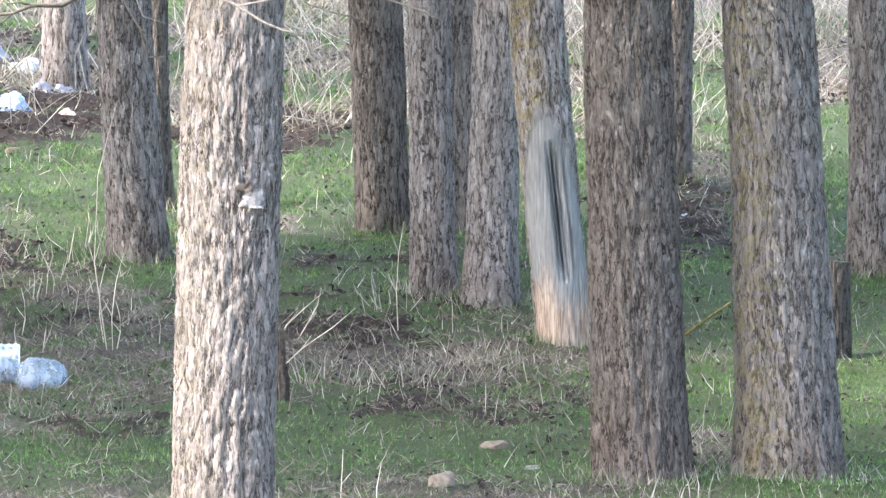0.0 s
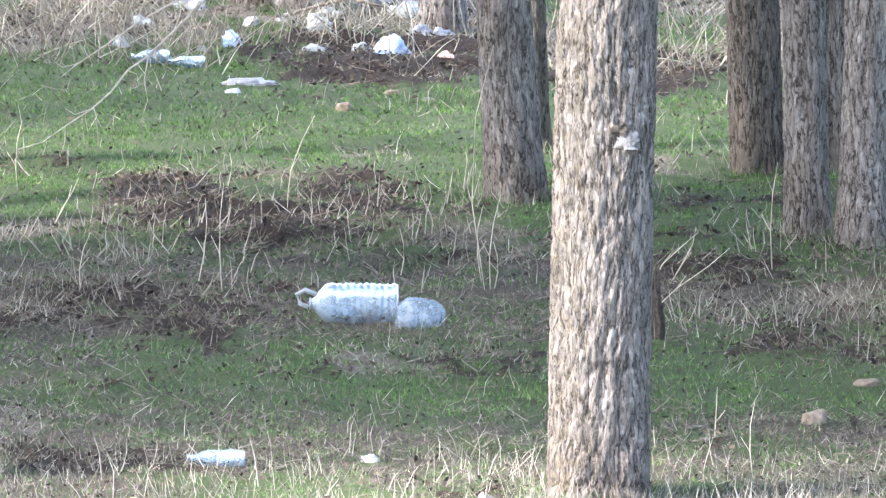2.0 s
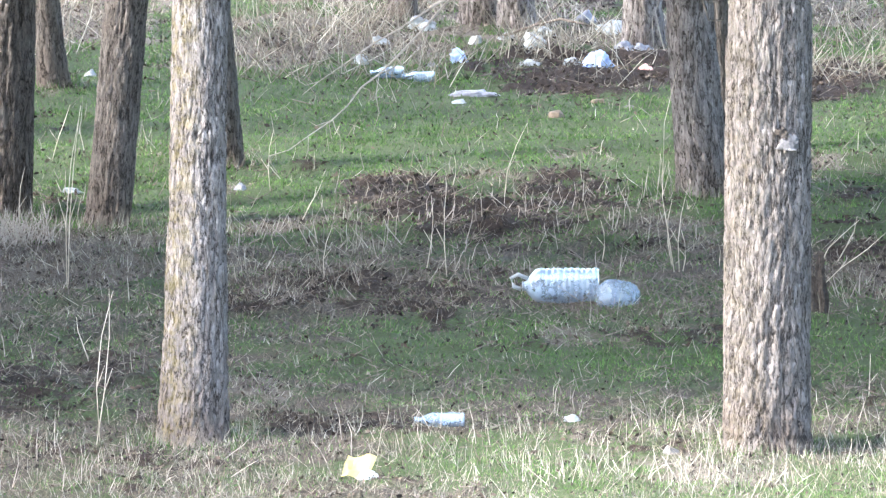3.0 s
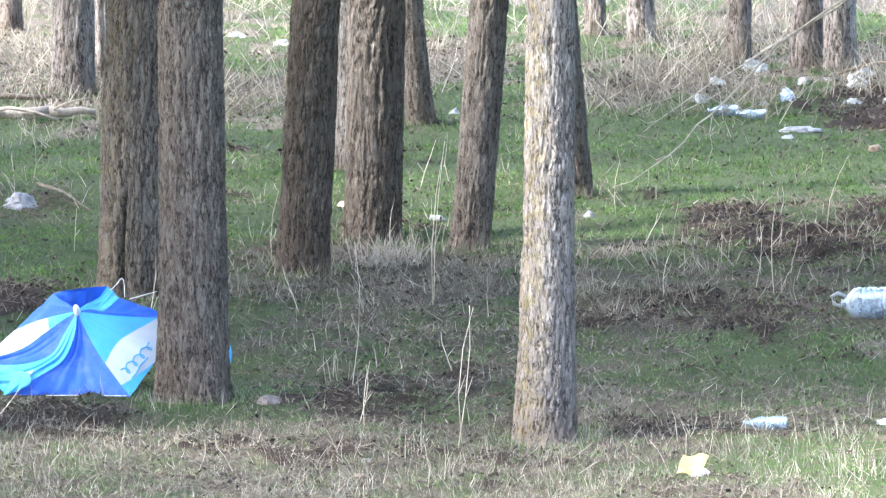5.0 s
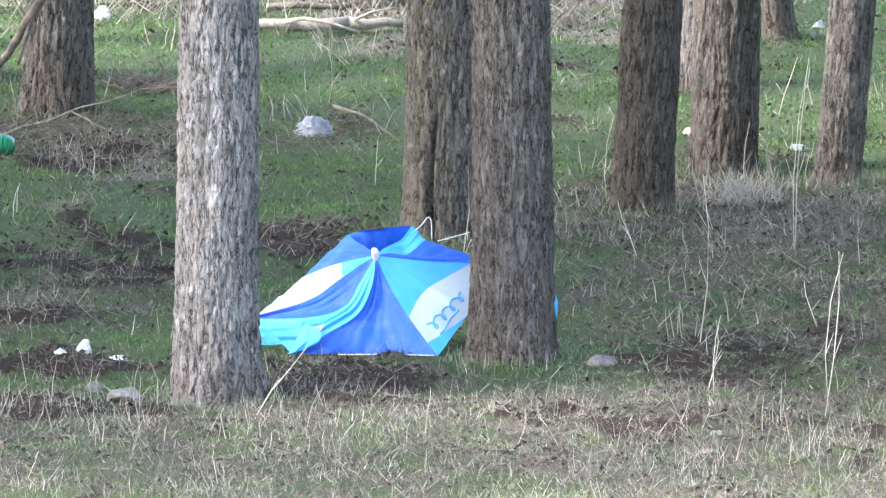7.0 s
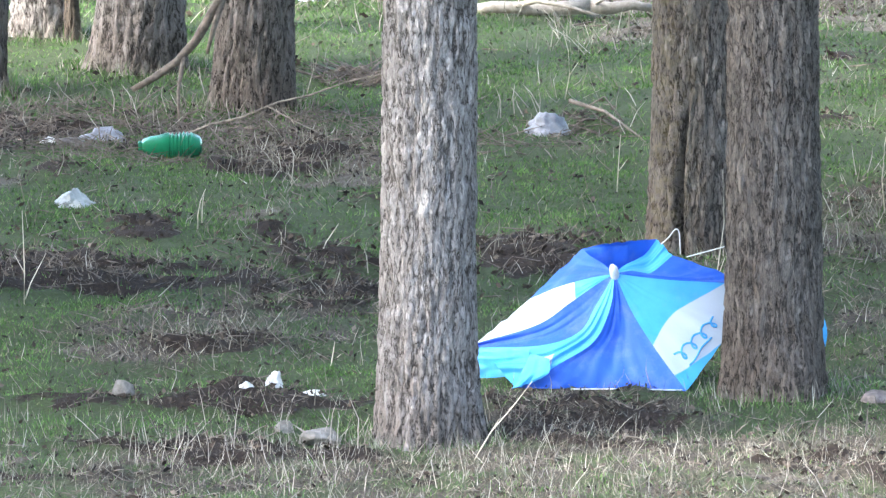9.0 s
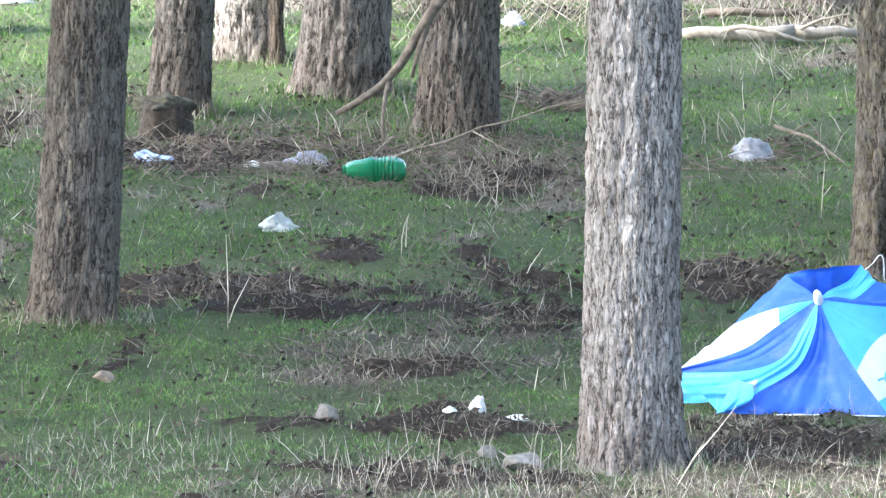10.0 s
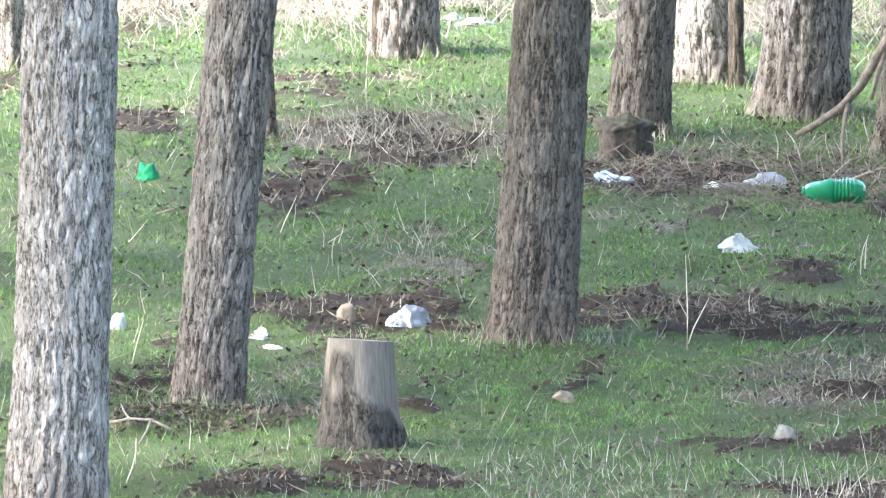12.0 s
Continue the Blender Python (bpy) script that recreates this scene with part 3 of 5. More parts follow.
def crown_mesh(seed, leaves):
    r = random.Random(seed)
    pieces, ends = [], []

    def grow(p, d, length, radius, level):
        pts, rad = [Vector(p)], [radius]
        for k in range(4):
            d = (d + Vector((r.uniform(-0.25, 0.25), r.uniform(-0.25, 0.25), r.uniform(-0.05, 0.2)))).normalized()
            pts.append(pts[-1] + d * length / 4)
            rad.append(radius * (1 - 0.2 * (k + 1)))
        pieces.append(tube(pts, rad, 5 if level < 2 else 3))
        if level < 3:
            for k in range((5, 5, 4)[level]):
                q = pts[r.randint(1, 4)]
                side = Vector((r.uniform(-1, 1), r.uniform(-1, 1), r.uniform(-0.1, 0.7)))
                grow(q, (d * 0.5 + side).normalized(), length * r.uniform(0.45, 0.65), radius * 0.5, level + 1)
        else:
            ends.extend(pts[1:])

    for k in range(6):
        a = k * 1.05 + r.uniform(-0.3, 0.3)
        grow((0, 0, 4.6 + 0.55 * k), Vector((math.cos(a), math.sin(a), r.uniform(0.3, 0.9))), r.uniform(2.0, 3.0), 0.055, 0)
    limbs = join(pieces)
    lv, lf = [], []
    for e in ends:
        for k in range(leaves):
            c = e + Vector((r.gauss(0, 0.16), r.gauss(0, 0.16), r.gauss(0, 0.12)))
            q = Euler((r.uniform(-1.2, 1.2), r.uniform(-1.2, 1.2), r.uniform(0, 6.3))).to_quaternion()
            s, n = r.uniform(0.09, 0.15), len(lv)
            lv += [c + q @ Vector(o) for o in ((0, -s, 0), (s * 0.5, 0, s * 0.1), (0, s, 0), (-s * 0.5, 0, s * 0.1))]
            lf += [(n, n + 1, n + 2), (n, n + 2, n + 3)]
    return (fast_mesh("limbs", np.array(limbs[0]), np.array(limbs[1]), DARKTWIG), fast_mesh("leaves", np.array(lv), np.array(lf), LEAF))


# Crowns stand unseen above the view; leaf counts set how much shade falls.
CROWNS = [crown_mesh(s, 2) for s in (1, 2, 3)]
# Leafier unseen crown, made to throw heavier shade.
SHADE_CROWN = crown_mesh(4, 6)
TREES = []


def tree(x, y, r0, r1, zref, lean, tone, label, fine=1.0, bare=False, lichen=0.0, crown=True, cleft=False):
    seed = 11 + len(TREES) * 17
    root = tagged(new("tree"), label, "tree", "grove trees")
    root.location = (x, y, ground_z(x, y) - 0.01)
    TREES.append((x, y, r0))
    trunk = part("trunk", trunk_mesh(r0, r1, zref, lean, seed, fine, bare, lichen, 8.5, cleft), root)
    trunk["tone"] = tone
    limbs, leaves = SHADE_CROWN if crown == "full" else CROWNS[len(TREES) % 3]
    turn = Matrix.Translation((lean * 4.5, 0, 0)) @ Matrix.Rotation(seed * 0.7, 4, "Z")
    top = part("limbs", limbs, root)
    top.matrix_basis = turn
    # Leaves go only where shade is wanted; trees without them let sun through.
    if crown:
        foliage = part("crown", leaves, root, "young green leaves above the view, added for shade")
        foliage.matrix_basis = turn
    return root


# front rows
PALE = "pale grey-barked tree trunk standing in short grass"
BROWN = "grey-brown tree trunk with deeply furrowed bark"
DARK = "dark brown tree trunk with rough furrowed bark"
FAR = "sunlit tree trunk at the edge of dry brush"
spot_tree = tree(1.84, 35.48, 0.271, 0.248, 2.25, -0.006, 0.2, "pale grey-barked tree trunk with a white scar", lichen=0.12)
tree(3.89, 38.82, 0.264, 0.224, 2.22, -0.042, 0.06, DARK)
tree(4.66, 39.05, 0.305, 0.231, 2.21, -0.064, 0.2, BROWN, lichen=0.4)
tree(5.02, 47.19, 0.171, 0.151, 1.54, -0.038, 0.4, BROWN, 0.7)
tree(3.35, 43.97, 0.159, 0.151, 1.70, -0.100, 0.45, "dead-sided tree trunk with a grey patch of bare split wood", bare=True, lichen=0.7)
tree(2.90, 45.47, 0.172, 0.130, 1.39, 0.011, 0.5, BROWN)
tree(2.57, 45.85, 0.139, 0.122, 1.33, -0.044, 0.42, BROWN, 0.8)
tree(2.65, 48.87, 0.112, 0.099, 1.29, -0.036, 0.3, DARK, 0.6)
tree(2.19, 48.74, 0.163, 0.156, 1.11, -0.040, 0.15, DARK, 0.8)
tree(3.81, 50.86, 0.098, 0.065, 1.09, 0.008, 0.2, DARK, 0.5)
tree(0.87, 47.27, 0.190, 0.159, 0.92, -0.087, 0.4, BROWN, 0.9)
tree(0.88, 49.48, 0.086, 0.075, 0.82, -0.024, 0.15, DARK, 0.5)
tree(-5.71, 35.83, 0.267, 0.219, 1.89, 0.022, 0.38, PALE)
tree(-4.16, 37.53, 0.273, 0.224, 1.69, -0.016, 0.07, BROWN)
tree(-5.07, 42.83, 0.276, 0.239, 1.20, 0.021, 0.13, "grey-brown tree trunk with a dark cleft at its foot", lichen=0.2, cleft=True, crown="full")
tree(-3.98, 43.95, 0.200, 0.178, 1.21, 0.068, 0.0, DARK)
tree(-3.64, 45.83, 0.210, 0.200, 1.46, 0.019, 0.08, BROWN, 0.9)
tree(-4.15, 49.84, 0.124, 0.114, 1.21, 0.007, 0.6, BROWN, 0.6, crown=False)
tree(-3.82, 52.33, 0.118, 0.084, 0.74, -0.052, 0.15, BROWN, 0.6, crown=False)
tree(-2.90, 45.38, 0.151, 0.139, 1.52, 0.086, 0.12, BROWN, 0.8)
tree(-1.62, 35.68, 0.235, 0.160, 2.58, 0.006, 0.28, PALE, lichen=0.4)
tree(-2.35, 48.39, 0.140, 0.126, 1.07, -0.075, 0.2, DARK, 0.6, crown=False)
tree(-8.05, 48.29, 0.242, 0.201, 0.70, 0.027, 0.2, BROWN, 0.9, crown=False)
tree(-8.90, 49.91, 0.277, 0.232, 0.52, 0.053, 0.35, BROWN, 0.9, crown=False)
tree(-9.68, 48.89, 0.183, 0.156, 0.60, 0.071, 0.18, DARK, 0.8, crown=False)
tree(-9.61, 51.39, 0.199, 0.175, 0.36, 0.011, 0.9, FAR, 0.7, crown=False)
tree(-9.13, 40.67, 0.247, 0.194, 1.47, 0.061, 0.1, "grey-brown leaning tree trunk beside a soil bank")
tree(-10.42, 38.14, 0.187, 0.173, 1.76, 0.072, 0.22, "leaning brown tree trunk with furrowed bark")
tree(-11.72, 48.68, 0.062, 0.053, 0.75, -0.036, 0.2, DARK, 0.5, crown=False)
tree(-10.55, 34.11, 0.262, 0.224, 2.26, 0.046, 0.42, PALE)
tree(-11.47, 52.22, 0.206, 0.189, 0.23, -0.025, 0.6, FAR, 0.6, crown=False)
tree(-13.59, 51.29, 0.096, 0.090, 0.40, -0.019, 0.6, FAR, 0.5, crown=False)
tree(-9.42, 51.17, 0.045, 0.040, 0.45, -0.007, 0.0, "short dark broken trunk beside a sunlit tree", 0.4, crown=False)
# Added dark trunk: gives the sunlit tree behind it a shaded left side.
tree(-11.59, 52.11, 0.049, 0.043, 0.44, -0.011, 0.0, "slim dark trunk standing in for the shaded side of a sunlit tree", 0.4, crown=False)
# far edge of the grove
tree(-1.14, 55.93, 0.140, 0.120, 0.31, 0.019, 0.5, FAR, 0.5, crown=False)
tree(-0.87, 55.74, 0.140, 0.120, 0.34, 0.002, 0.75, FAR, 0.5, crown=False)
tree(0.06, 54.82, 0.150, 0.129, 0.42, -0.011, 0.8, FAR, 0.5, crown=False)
tree(-1.70, 56.42, 0.107, 0.091, 0.29, 0.013, 0.3, DARK, 0.5, crown=False)
tree(-2.52, 57.42, 0.115, 0.100, 0.18, 0.003, 0.6, FAR, 0.5, crown=False)
tree(-2.90, 57.80, 0.090, 0.077, 0.13, 0.004, 0.4, FAR, 0.5, crown=False)
tree(-6.60, 53.95, 0.178, 0.157, 0.56, -0.002, 0.5, FAR, 0.6, crown=False)
tree(-6.48, 54.86, 0.034, 0.032, 0.45, 0.002, 0.9, "slim pale sapling trunk beside a thicker tree", 0.4, crown=False)
tree(-7.50, 58.11, 0.107, 0.092, 0.15, 0.003, 0.3, FAR, 0.5, crown=False)
tree(-5.56, 54.83, 0.039, 0.028, 0.46, -0.011, 0.4, "slim brown sapling trunk in dry brush", 0.4, crown=False)

# unseen trees added outside the view, to shade the grove
SHADE_TREE = "unseen tree added outside the view to cast shade"
for x, y in ((7.2, 33.5), (9.5, 36.5), (7.6, 39.8), (11.5, 40.5), (9.2, 43.6), (13.0, 37.0), (6.6, 46.2), (12.0, 46.5), (8.4, 50.0), (11.5, 51.5), (7.6, 54.0)):
    tree(x, y, 0.22, 0.18, 2.0, 0.01, 0.4, SHADE_TREE, 0.3)
for x, y in ((-13.4, 38.6), (-13.6, 42.8), (-14.2, 30.5), (-14.6, 34.0), (-15.2, 37.5), (-14.8, 41.0), (-15.6, 44.5), (-17.5, 36.0), (-17.8, 40.5), (-16.8, 32.0), (-18.0, 45.5), (-17.2, 42.6)):
    tree(x, y, 0.22, 0.18, 2.0, 0.01, 0.4, SHADE_TREE, 0.3)


# ---- turf, straw and litter ----
def strip(y, u):
    """Across the stretch of ground that the camera sweeps: u from 0 at the left to 1 at the right."""
    left, right = 5.69 - 0.169 * (y + 65.7), 5.69 + 0.004 * (y + 65.7)
    return left + (right - left) * u


def off_trunks(x, y):
    ok = np.ones(len(x), bool)
    for tx, ty, tr in TREES:
        ok &= (x - tx) ** 2 + (y - ty) ** 2 > (tr * 0.95) ** 2
    return ok


def blades(count, y0, y1, chance, tall, wide, spread, mat, name, label, seed, lift=0.0):
    """Single blades of grass, straight up from the ground with a slight lean."""
    r = np.random.default_rng(seed)
    y = y0 + (y1 - y0) * r.random(count) ** 1.15
    x = strip(y, r.random(count))
    keep = (r.random(count) < chance(x, y)) & off_trunks(x, y)
    x, y = x[keep], y[keep]
    n = len(x)
    tuft = 0.5 + value_noise(x * 9, y * 9, seed + 3)
    h = tall * tuft * r.uniform(0.45, 1.3, n)
    w = wide * r.uniform(0.6, 1.4, n) * (y / 40)
    a = r.uniform(-0.9, 0.9, n)
    lx, ly = r.normal(0, spread, n) * h, r.normal(0, spread, n) * h
    z = height_at(x, y) - 0.004 + lift
    base = np.stack([x, y, z], 1)
    side = np.stack([np.cos(a), np.sin(a), np.zeros(n)], 1) * w[:, None] / 2
    tip = base + np.stack([lx, ly, h], 1)
    verts = np.concatenate([base - side, base + side, tip])
    i = np.arange(n)
    ob = new(name, fast_mesh(name, verts, np.stack([i, i + n, i + 2 * n], 1), mat))
    return tagged(ob, label, "grass", kind="stuff")


def green_chance(x, y):
    s = soil_at(x, y)
    d = straw_at(x, y)
    n = value_noise(x * 2.2, y * 1.5, 31) * 0.6 + value_noise(x * 7, y * 5, 32) * 0.4
    return np.clip((1 - 1.08 * s) * (1 - 0.85 * d) * (1 - 0.66 * np.minimum(1.0, cover(THATCH, *ragged(x, y)))) * np.clip((n - 0.3) * 3.2, 0.3, 1.1), 0.0, 1)


def straw_chance(x, y):
    return np.clip(straw_at(x, y) * (0.5 + value_noise(x * 3, y * 2, 33)) + 0.035, 0, 1)



def sticks(count, y0, y1, chance, length, radius, rise, mat, name, label, category, seed):
    """Thin three-sided sticks lying or standing on the ground; rise: 0 lies flat, 1 stands."""
    r = np.random.default_rng(seed)
    y = y0 + (y1 - y0) * r.random(count)
    x = strip(y, r.random(count))
    keep = (r.random(count) < chance(x, y)) & off_trunks(x, y)
    x, y = x[keep], y[keep]
    n = len(x)
    a = r.uniform(0, 2 * np.pi, n)
    up = np.clip(rise + r.normal(0, 0.18, n), 0.02, 0.98)
    flat = np.sqrt(1 - up ** 2)
    d = np.stack([np.cos(a) * flat, np.sin(a) * flat, up], 1)
    long = length * r.uniform(0.3, 1.5, n)
    base = np.stack([x, y, height_at(x, y) + 0.003], 1)
    mid = base + d * (long * 0.55)[:, None] + r.normal(0, 0.06, (n, 3)) * long[:, None] * np.array([1, 1, 0.3])
    tip = base + d * long[:, None]
    s1 = np.cross(d, np.array([0.3, 0.9, 0.2]))
    s1 /= np.linalg.norm(s1, axis=1)[:, None]
    s2 = np.cross(d, s1)
    rad = (radius * r.uniform(0.6, 1.5, n) * (y / 40))[:, None]
    rings = []
    for p, k in ((base, 1.0), (mid, 0.8)):
        rings += [p + (s1 * math.cos(q) + s2 * math.sin(q)) * rad * k for q in (0, 2.1, 4.2)]
    verts = np.concatenate(rings + [tip])
    i = np.arange(n)
    tris = []
    for s in range(3):
        e = (s + 1) % 3
        tris += [np.stack([i + s * n, i + e * n, i + (3 + e) * n], 1), np.stack([i + s * n, i + (3 + e) * n, i + (3 + s) * n], 1), np.stack([i + (3 + s) * n, i + (3 + e) * n, i + 6 * n], 1)]
    return tagged(new(name, fast_mesh(name, verts, np.concatenate(tris), mat)), label, category, kind="stuff")


def leaves_down(count, y0, y1, chance, size, mat, name, label, seed):
    """Small curled dead leaves and crumbs on the soil."""
    r = np.random.default_rng(seed)
    y = y0 + (y1 - y0) * r.random(count)
    x = strip(y, r.random(count))
    keep = (r.random(count) < chance(x, y)) & off_trunks(x, y)
    x, y = x[keep], y[keep]
    n = len(x)
    c = np.stack([x, y, height_at(x, y) + r.uniform(0.002, 0.03, n)], 1)
    a, b = r.normal(0, 1, (n, 3)), r.normal(0, 1, (n, 3))
    a[:, 2] *= 0.6
    s = (size * r.uniform(0.4, 1.5, n))[:, None]
    a = a / np.linalg.norm(a, axis=1)[:, None] * s
    b = b / np.linalg.norm(b, axis=1)[:, None] * s * 0.6
    verts = np.concatenate([c - a, c + b, c + a, c - b])
    i = np.arange(n)
    tris = np.concatenate([np.stack([i, i + n, i + 2 * n], 1), np.stack([i, i + 2 * n, i + 3 * n], 1)])
    return tagged(new(name, fast_mesh(name, verts, tris, mat)), label, "leaf litter", kind="stuff")


def litter_chance(x, y):
    return np.clip(soil_at(x, y) * 1.1 + 0.35 * straw_at(x, y) + 0.04, 0, 1)


def brush_chance(x, y):
    n = value_noise(x * 1.7, y * 1.2, 51) * 0.6 + value_noise(x * 6, y * 4, 52) * 0.4
    s = np.maximum(cover(STRAW, x, y), 0.06 * cover(SOIL, x, y))
    front = np.clip((36.4 - y) / 1.0, 0, 1) * 0.5 * front_gain(x)
    return np.clip(np.maximum(s, front) * np.clip((n - 0.42) * 4, 0, 1) + 0.045, 0, 1)


def back_chance(x, y):
    n = value_noise(x * 1.5, y * 1.0, 55) * 0.7 + value_noise(x * 5, y * 3, 56) * 0.3
    return np.clip((n - 0.42) * 3.5, 0, 1) * np.clip((y - 52.3) / 0.8, 0, 1)


blades(1000000, 30.8, 60.0, green_chance, 0.024, 0.0066, 0.6, GRASS, "grass", "short green spring grass in uneven tufts", 41)
blades(200000, 30.8, 62.0, straw_chance, 0.055, 0.0045, 0.7, DRY, "dry_grass", "bleached dry grass and straw", 42)
leaves_down(170000, 30.8, 58.0, litter_chance, 0.017, LITTER, "leaf_litter", "dark brown dead leaves and crumbs of soil", 43)
leaves_down(26000, 30.8, 58.0, lambda x, y: soil_at(x, y), 0.020, CLOD, "soil_clods", "dark crumbling clods of bare soil", 49)
leaves_down(50000, 30.8, 58.0, lambda x, y: np.clip((value_noise(x * 5, y * 3.5, 71) * 0.5 + value_noise(x * 17, y * 12, 72) * 0.5 - 0.42) * 3.5, 0.02, 0.8), 0.011, CLOD, "soil_crumbs", "dark crumbs of soil and dead leaf in the turf", 59)
blades(90000, 30.8, 60.0, lambda x, y: green_chance(x, y) * np.clip((value_noise(x * 4, y * 3, 73) * 0.5 + value_noise(x * 14, y * 10, 74) * 0.5 - 0.5) * 5, 0, 1), 0.05, 0.007, 0.4, GRASS, "grass_tufts", "taller tufts of fresh green grass", 60)
sticks(10000, 30.8, 56.0, litter_chance, 0.14, 0.0034, 0.14, DARKTWIG, "fallen_twigs", "thin pale twigs lying on bare soil", "twigs", 44)
sticks(70000, 30.8, 54.0, brush_chance, 0.13, 0.0022, 0.85, DRY, "dry_stubble", "standing dry weed stubble", "stubble", 45)
sticks(26000, 52.3, 60.0, back_chance, 0.34, 0.0025, 0.72, DRY, "dry_brush", "pale tangled dry brush in the sun", "brush", 46)


def weed_chance(x, y):
    n = value_noise(x * 3.5, y * 2.5, 61)
    return np.clip(cover(WEEDS, x, y) * np.clip((n - 0.3) * 2.2, 0, 1), 0, 1)


def front_chance(x, y):
    n = value_noise(x * 2.5, y * 2.0, 63)
    return np.clip((37.2 - y) / 1.5, 0, 1) * np.clip((n - 0.2) * 1.3, 0, 1) * front_gain(x)


def tangle_chance(x, y):
    n = value_noise(x * 3.1, y * 2.2, 65)
    return np.clip(cover(TANGLE, *ragged(x, y)) * np.clip((n - 0.25) * 2, 0, 1), 0, 1)


def thatch_chance(x, y):
    n = value_noise(x * 4, y * 3, 67)
    return np.clip(np.maximum.reduce([0.8 * cover(THATCH, *ragged(x, y)), np.where(x < -5, 0.15, 0.45) * soil_at(x, y), 0.7 * straw_at(x, y)]) * (0.35 + n) + 0.03, 0, 1)


def foot_chance(x, y):
    near = np.zeros_like(x)
    for tx, ty, tr in TREES:
        d = np.hypot(x - tx, y - ty)
        near = np.maximum(near, np.clip(1 - (d - tr) / 0.22, 0, 1) * (d > tr * 0.95))
    return near * 0.8


sticks(20000, 30.8, 56.0, tangle_chance, 0.20, 0.0028, 0.28, DARKTWIG, "dead_brush", "tangle of dead brown twigs over soil", "brush", 50)
sticks(60000, 34.0, 50.0, lambda x, y: np.clip(tangle_chance(x, y) + 0.35 * cover(THATCH, x, y) * (value_noise(x * 6, y * 4, 75) > 0.55), 0, 1), 0.065, 0.0024, 0.72, DARKTWIG, "weed_stubble", "short broken brown weed stubble over dead grass", "stubble", 61)
sticks(14000, 49.17, 50.07, lambda x, y: cover([(-7.65, 49.57, 0.20, 0.32, 1.0)], x, y), 0.20, 0.0042, 0.22, DARKTWIG, "brush_pile", "small heap of dark dead twigs at the end of a branch", "brush", 58)
sticks(45000, 44.0, 49.5, lambda x, y: cover([(-8.19, 47.02, 1.82, 1.25, 1.0)], x, y) * value_noise(x * 3, y * 2, 68), 0.17, 0.0030, 0.22, DARKTWIG, "twig_litter", "brown twigs and straw strewn over leaf litter", "twigs", 54)
blades(420000, 30.8, 58.0, thatch_chance, 0.030, 0.0075, 1.5, THATCHED, "matted_grass", "matted grey-brown dead grass", 51)
blades(420000, 30.8, 54.0, foot_chance, 0.065, 0.0055, 0.35, GRASS, "foot_grass", "longer grass round the feet of trees", 52)
blades(420000, 30.8, 54.0, foot_chance, 0.09, 0.0042, 0.4, DRY, "foot_straw", "dry straw round the feet of trees", 53)
sticks(9000, 38.0, 55.0, weed_chance, 0.17, 0.0026, 0.92, PALETWIG, "dry_weeds", "tall bleached dry weed stalks in loose clumps", "weeds", 47)
sticks(9000, 30.8, 38.5, weed_chance, 0.20, 0.0026, 0.92, PALETWIG, "dry_weeds", "bleached dry weed stalks standing in straw", "weeds", 57)
blades(60000, 30.8, 38.0, front_chance, 0.10, 0.0040, 0.35, DRY, "straw_tufts", "upright bleached straw tufts", 48)

sticks(16000, 30.8, 50.0, lambda x, y: 0.5 * thatch_chance(x, y), 0.10, 0.0036, 0.3, TWIG, "broken_stalks", "broken brown stalks lying in matted dead grass", "stalks", 90)
sticks(5000, 52.9, 54.5, lambda x, y: cover([(-6.60, 53.70, 0.24, 0.45, 1.0)], x, y), 0.22, 0.0024, 0.8, DRY, "straw_tuft", "pale dry straw tuft behind a fallen log", "straw", 91)
sticks(14000, 43.6, 45.2, lambda x, y: cover([(-3.42, 44.42, 0.24, 0.45, 1.0)], x, y), 0.22, 0.0030, 0.85, PALETWIG, "weed_clump", "pale dead weed clump at the foot of a trunk", "weeds", 92)
sticks(9000, 47.6, 49.2, lambda x, y: cover([(-11.10, 48.40, 0.22, 0.40, 1.0)], x, y), 0.16, 0.0024, 0.7, DRY, "straw_tuft", "dry straw tuft in the turf", "straw", 93)
sticks(9000, 47.0, 48.2, lambda x, y: cover([(-6.17, 47.58, 0.26, 0.30, 1.0)], x, y), 0.16, 0.0034, 0.25, DARKTWIG, "brush_pile", "small heap of dark twigs beside a plastic bag", "brush", 94)
leaves_down(60000, 36.2, 38.8, lambda x, y: cover([(-10.45, 37.60, 0.55, 0.75, 0.9)], *ragged(x, y)), 0.017, LITTER, "leaf_litter", "brown dead leaves round the foot of a tree", 95)
leaves_down(9000, 34.6, 35.9, lambda x, y: 0.7 * cover([(-9.45, 35.22, 0.50, 0.32, 1.0)], *ragged(x, y)), 0.026, LITTER, "leaf_litter", "large brown dead leaves on bare soil", 96)


# ---- single stalks and branches ----
def dry_stalk(x, y, tall, lean):
    """One dry weed stalk with a bend and a short side shoot."""
    r = random.Random(int(x * 100) + int(y * 10))
    bend = r.uniform(-0.04, 0.04) * tall * 2
    pts = [(0, 0, -0.01), (lean * 0.3 + bend, 0.01, tall * 0.35), (lean * 0.7 + bend, 0.0, tall * 0.7), (lean, 0.02, tall)]
    pieces = [tube(pts, [0.0036, 0.0032, 0.0026, 0.0014], 5)]
    if tall > 0.25:
        q = Vector(pts[1])
        pieces.append(tube([q, q + Vector((r.choice((-1, 1)) * 0.05, 0, 0.12 * tall + 0.03))], [0.0028, 0.0012], 4))
    v, f = join(pieces)
    ob = new("dry_stalk", mesh_from("dry_stalk", v, f, DRY_STALK))
    ob.location = (x, y, ground_z(x, y))
    return tagged(ob, "thin bleached dry weed stalk standing in the turf", "stalk", "dry stalks")


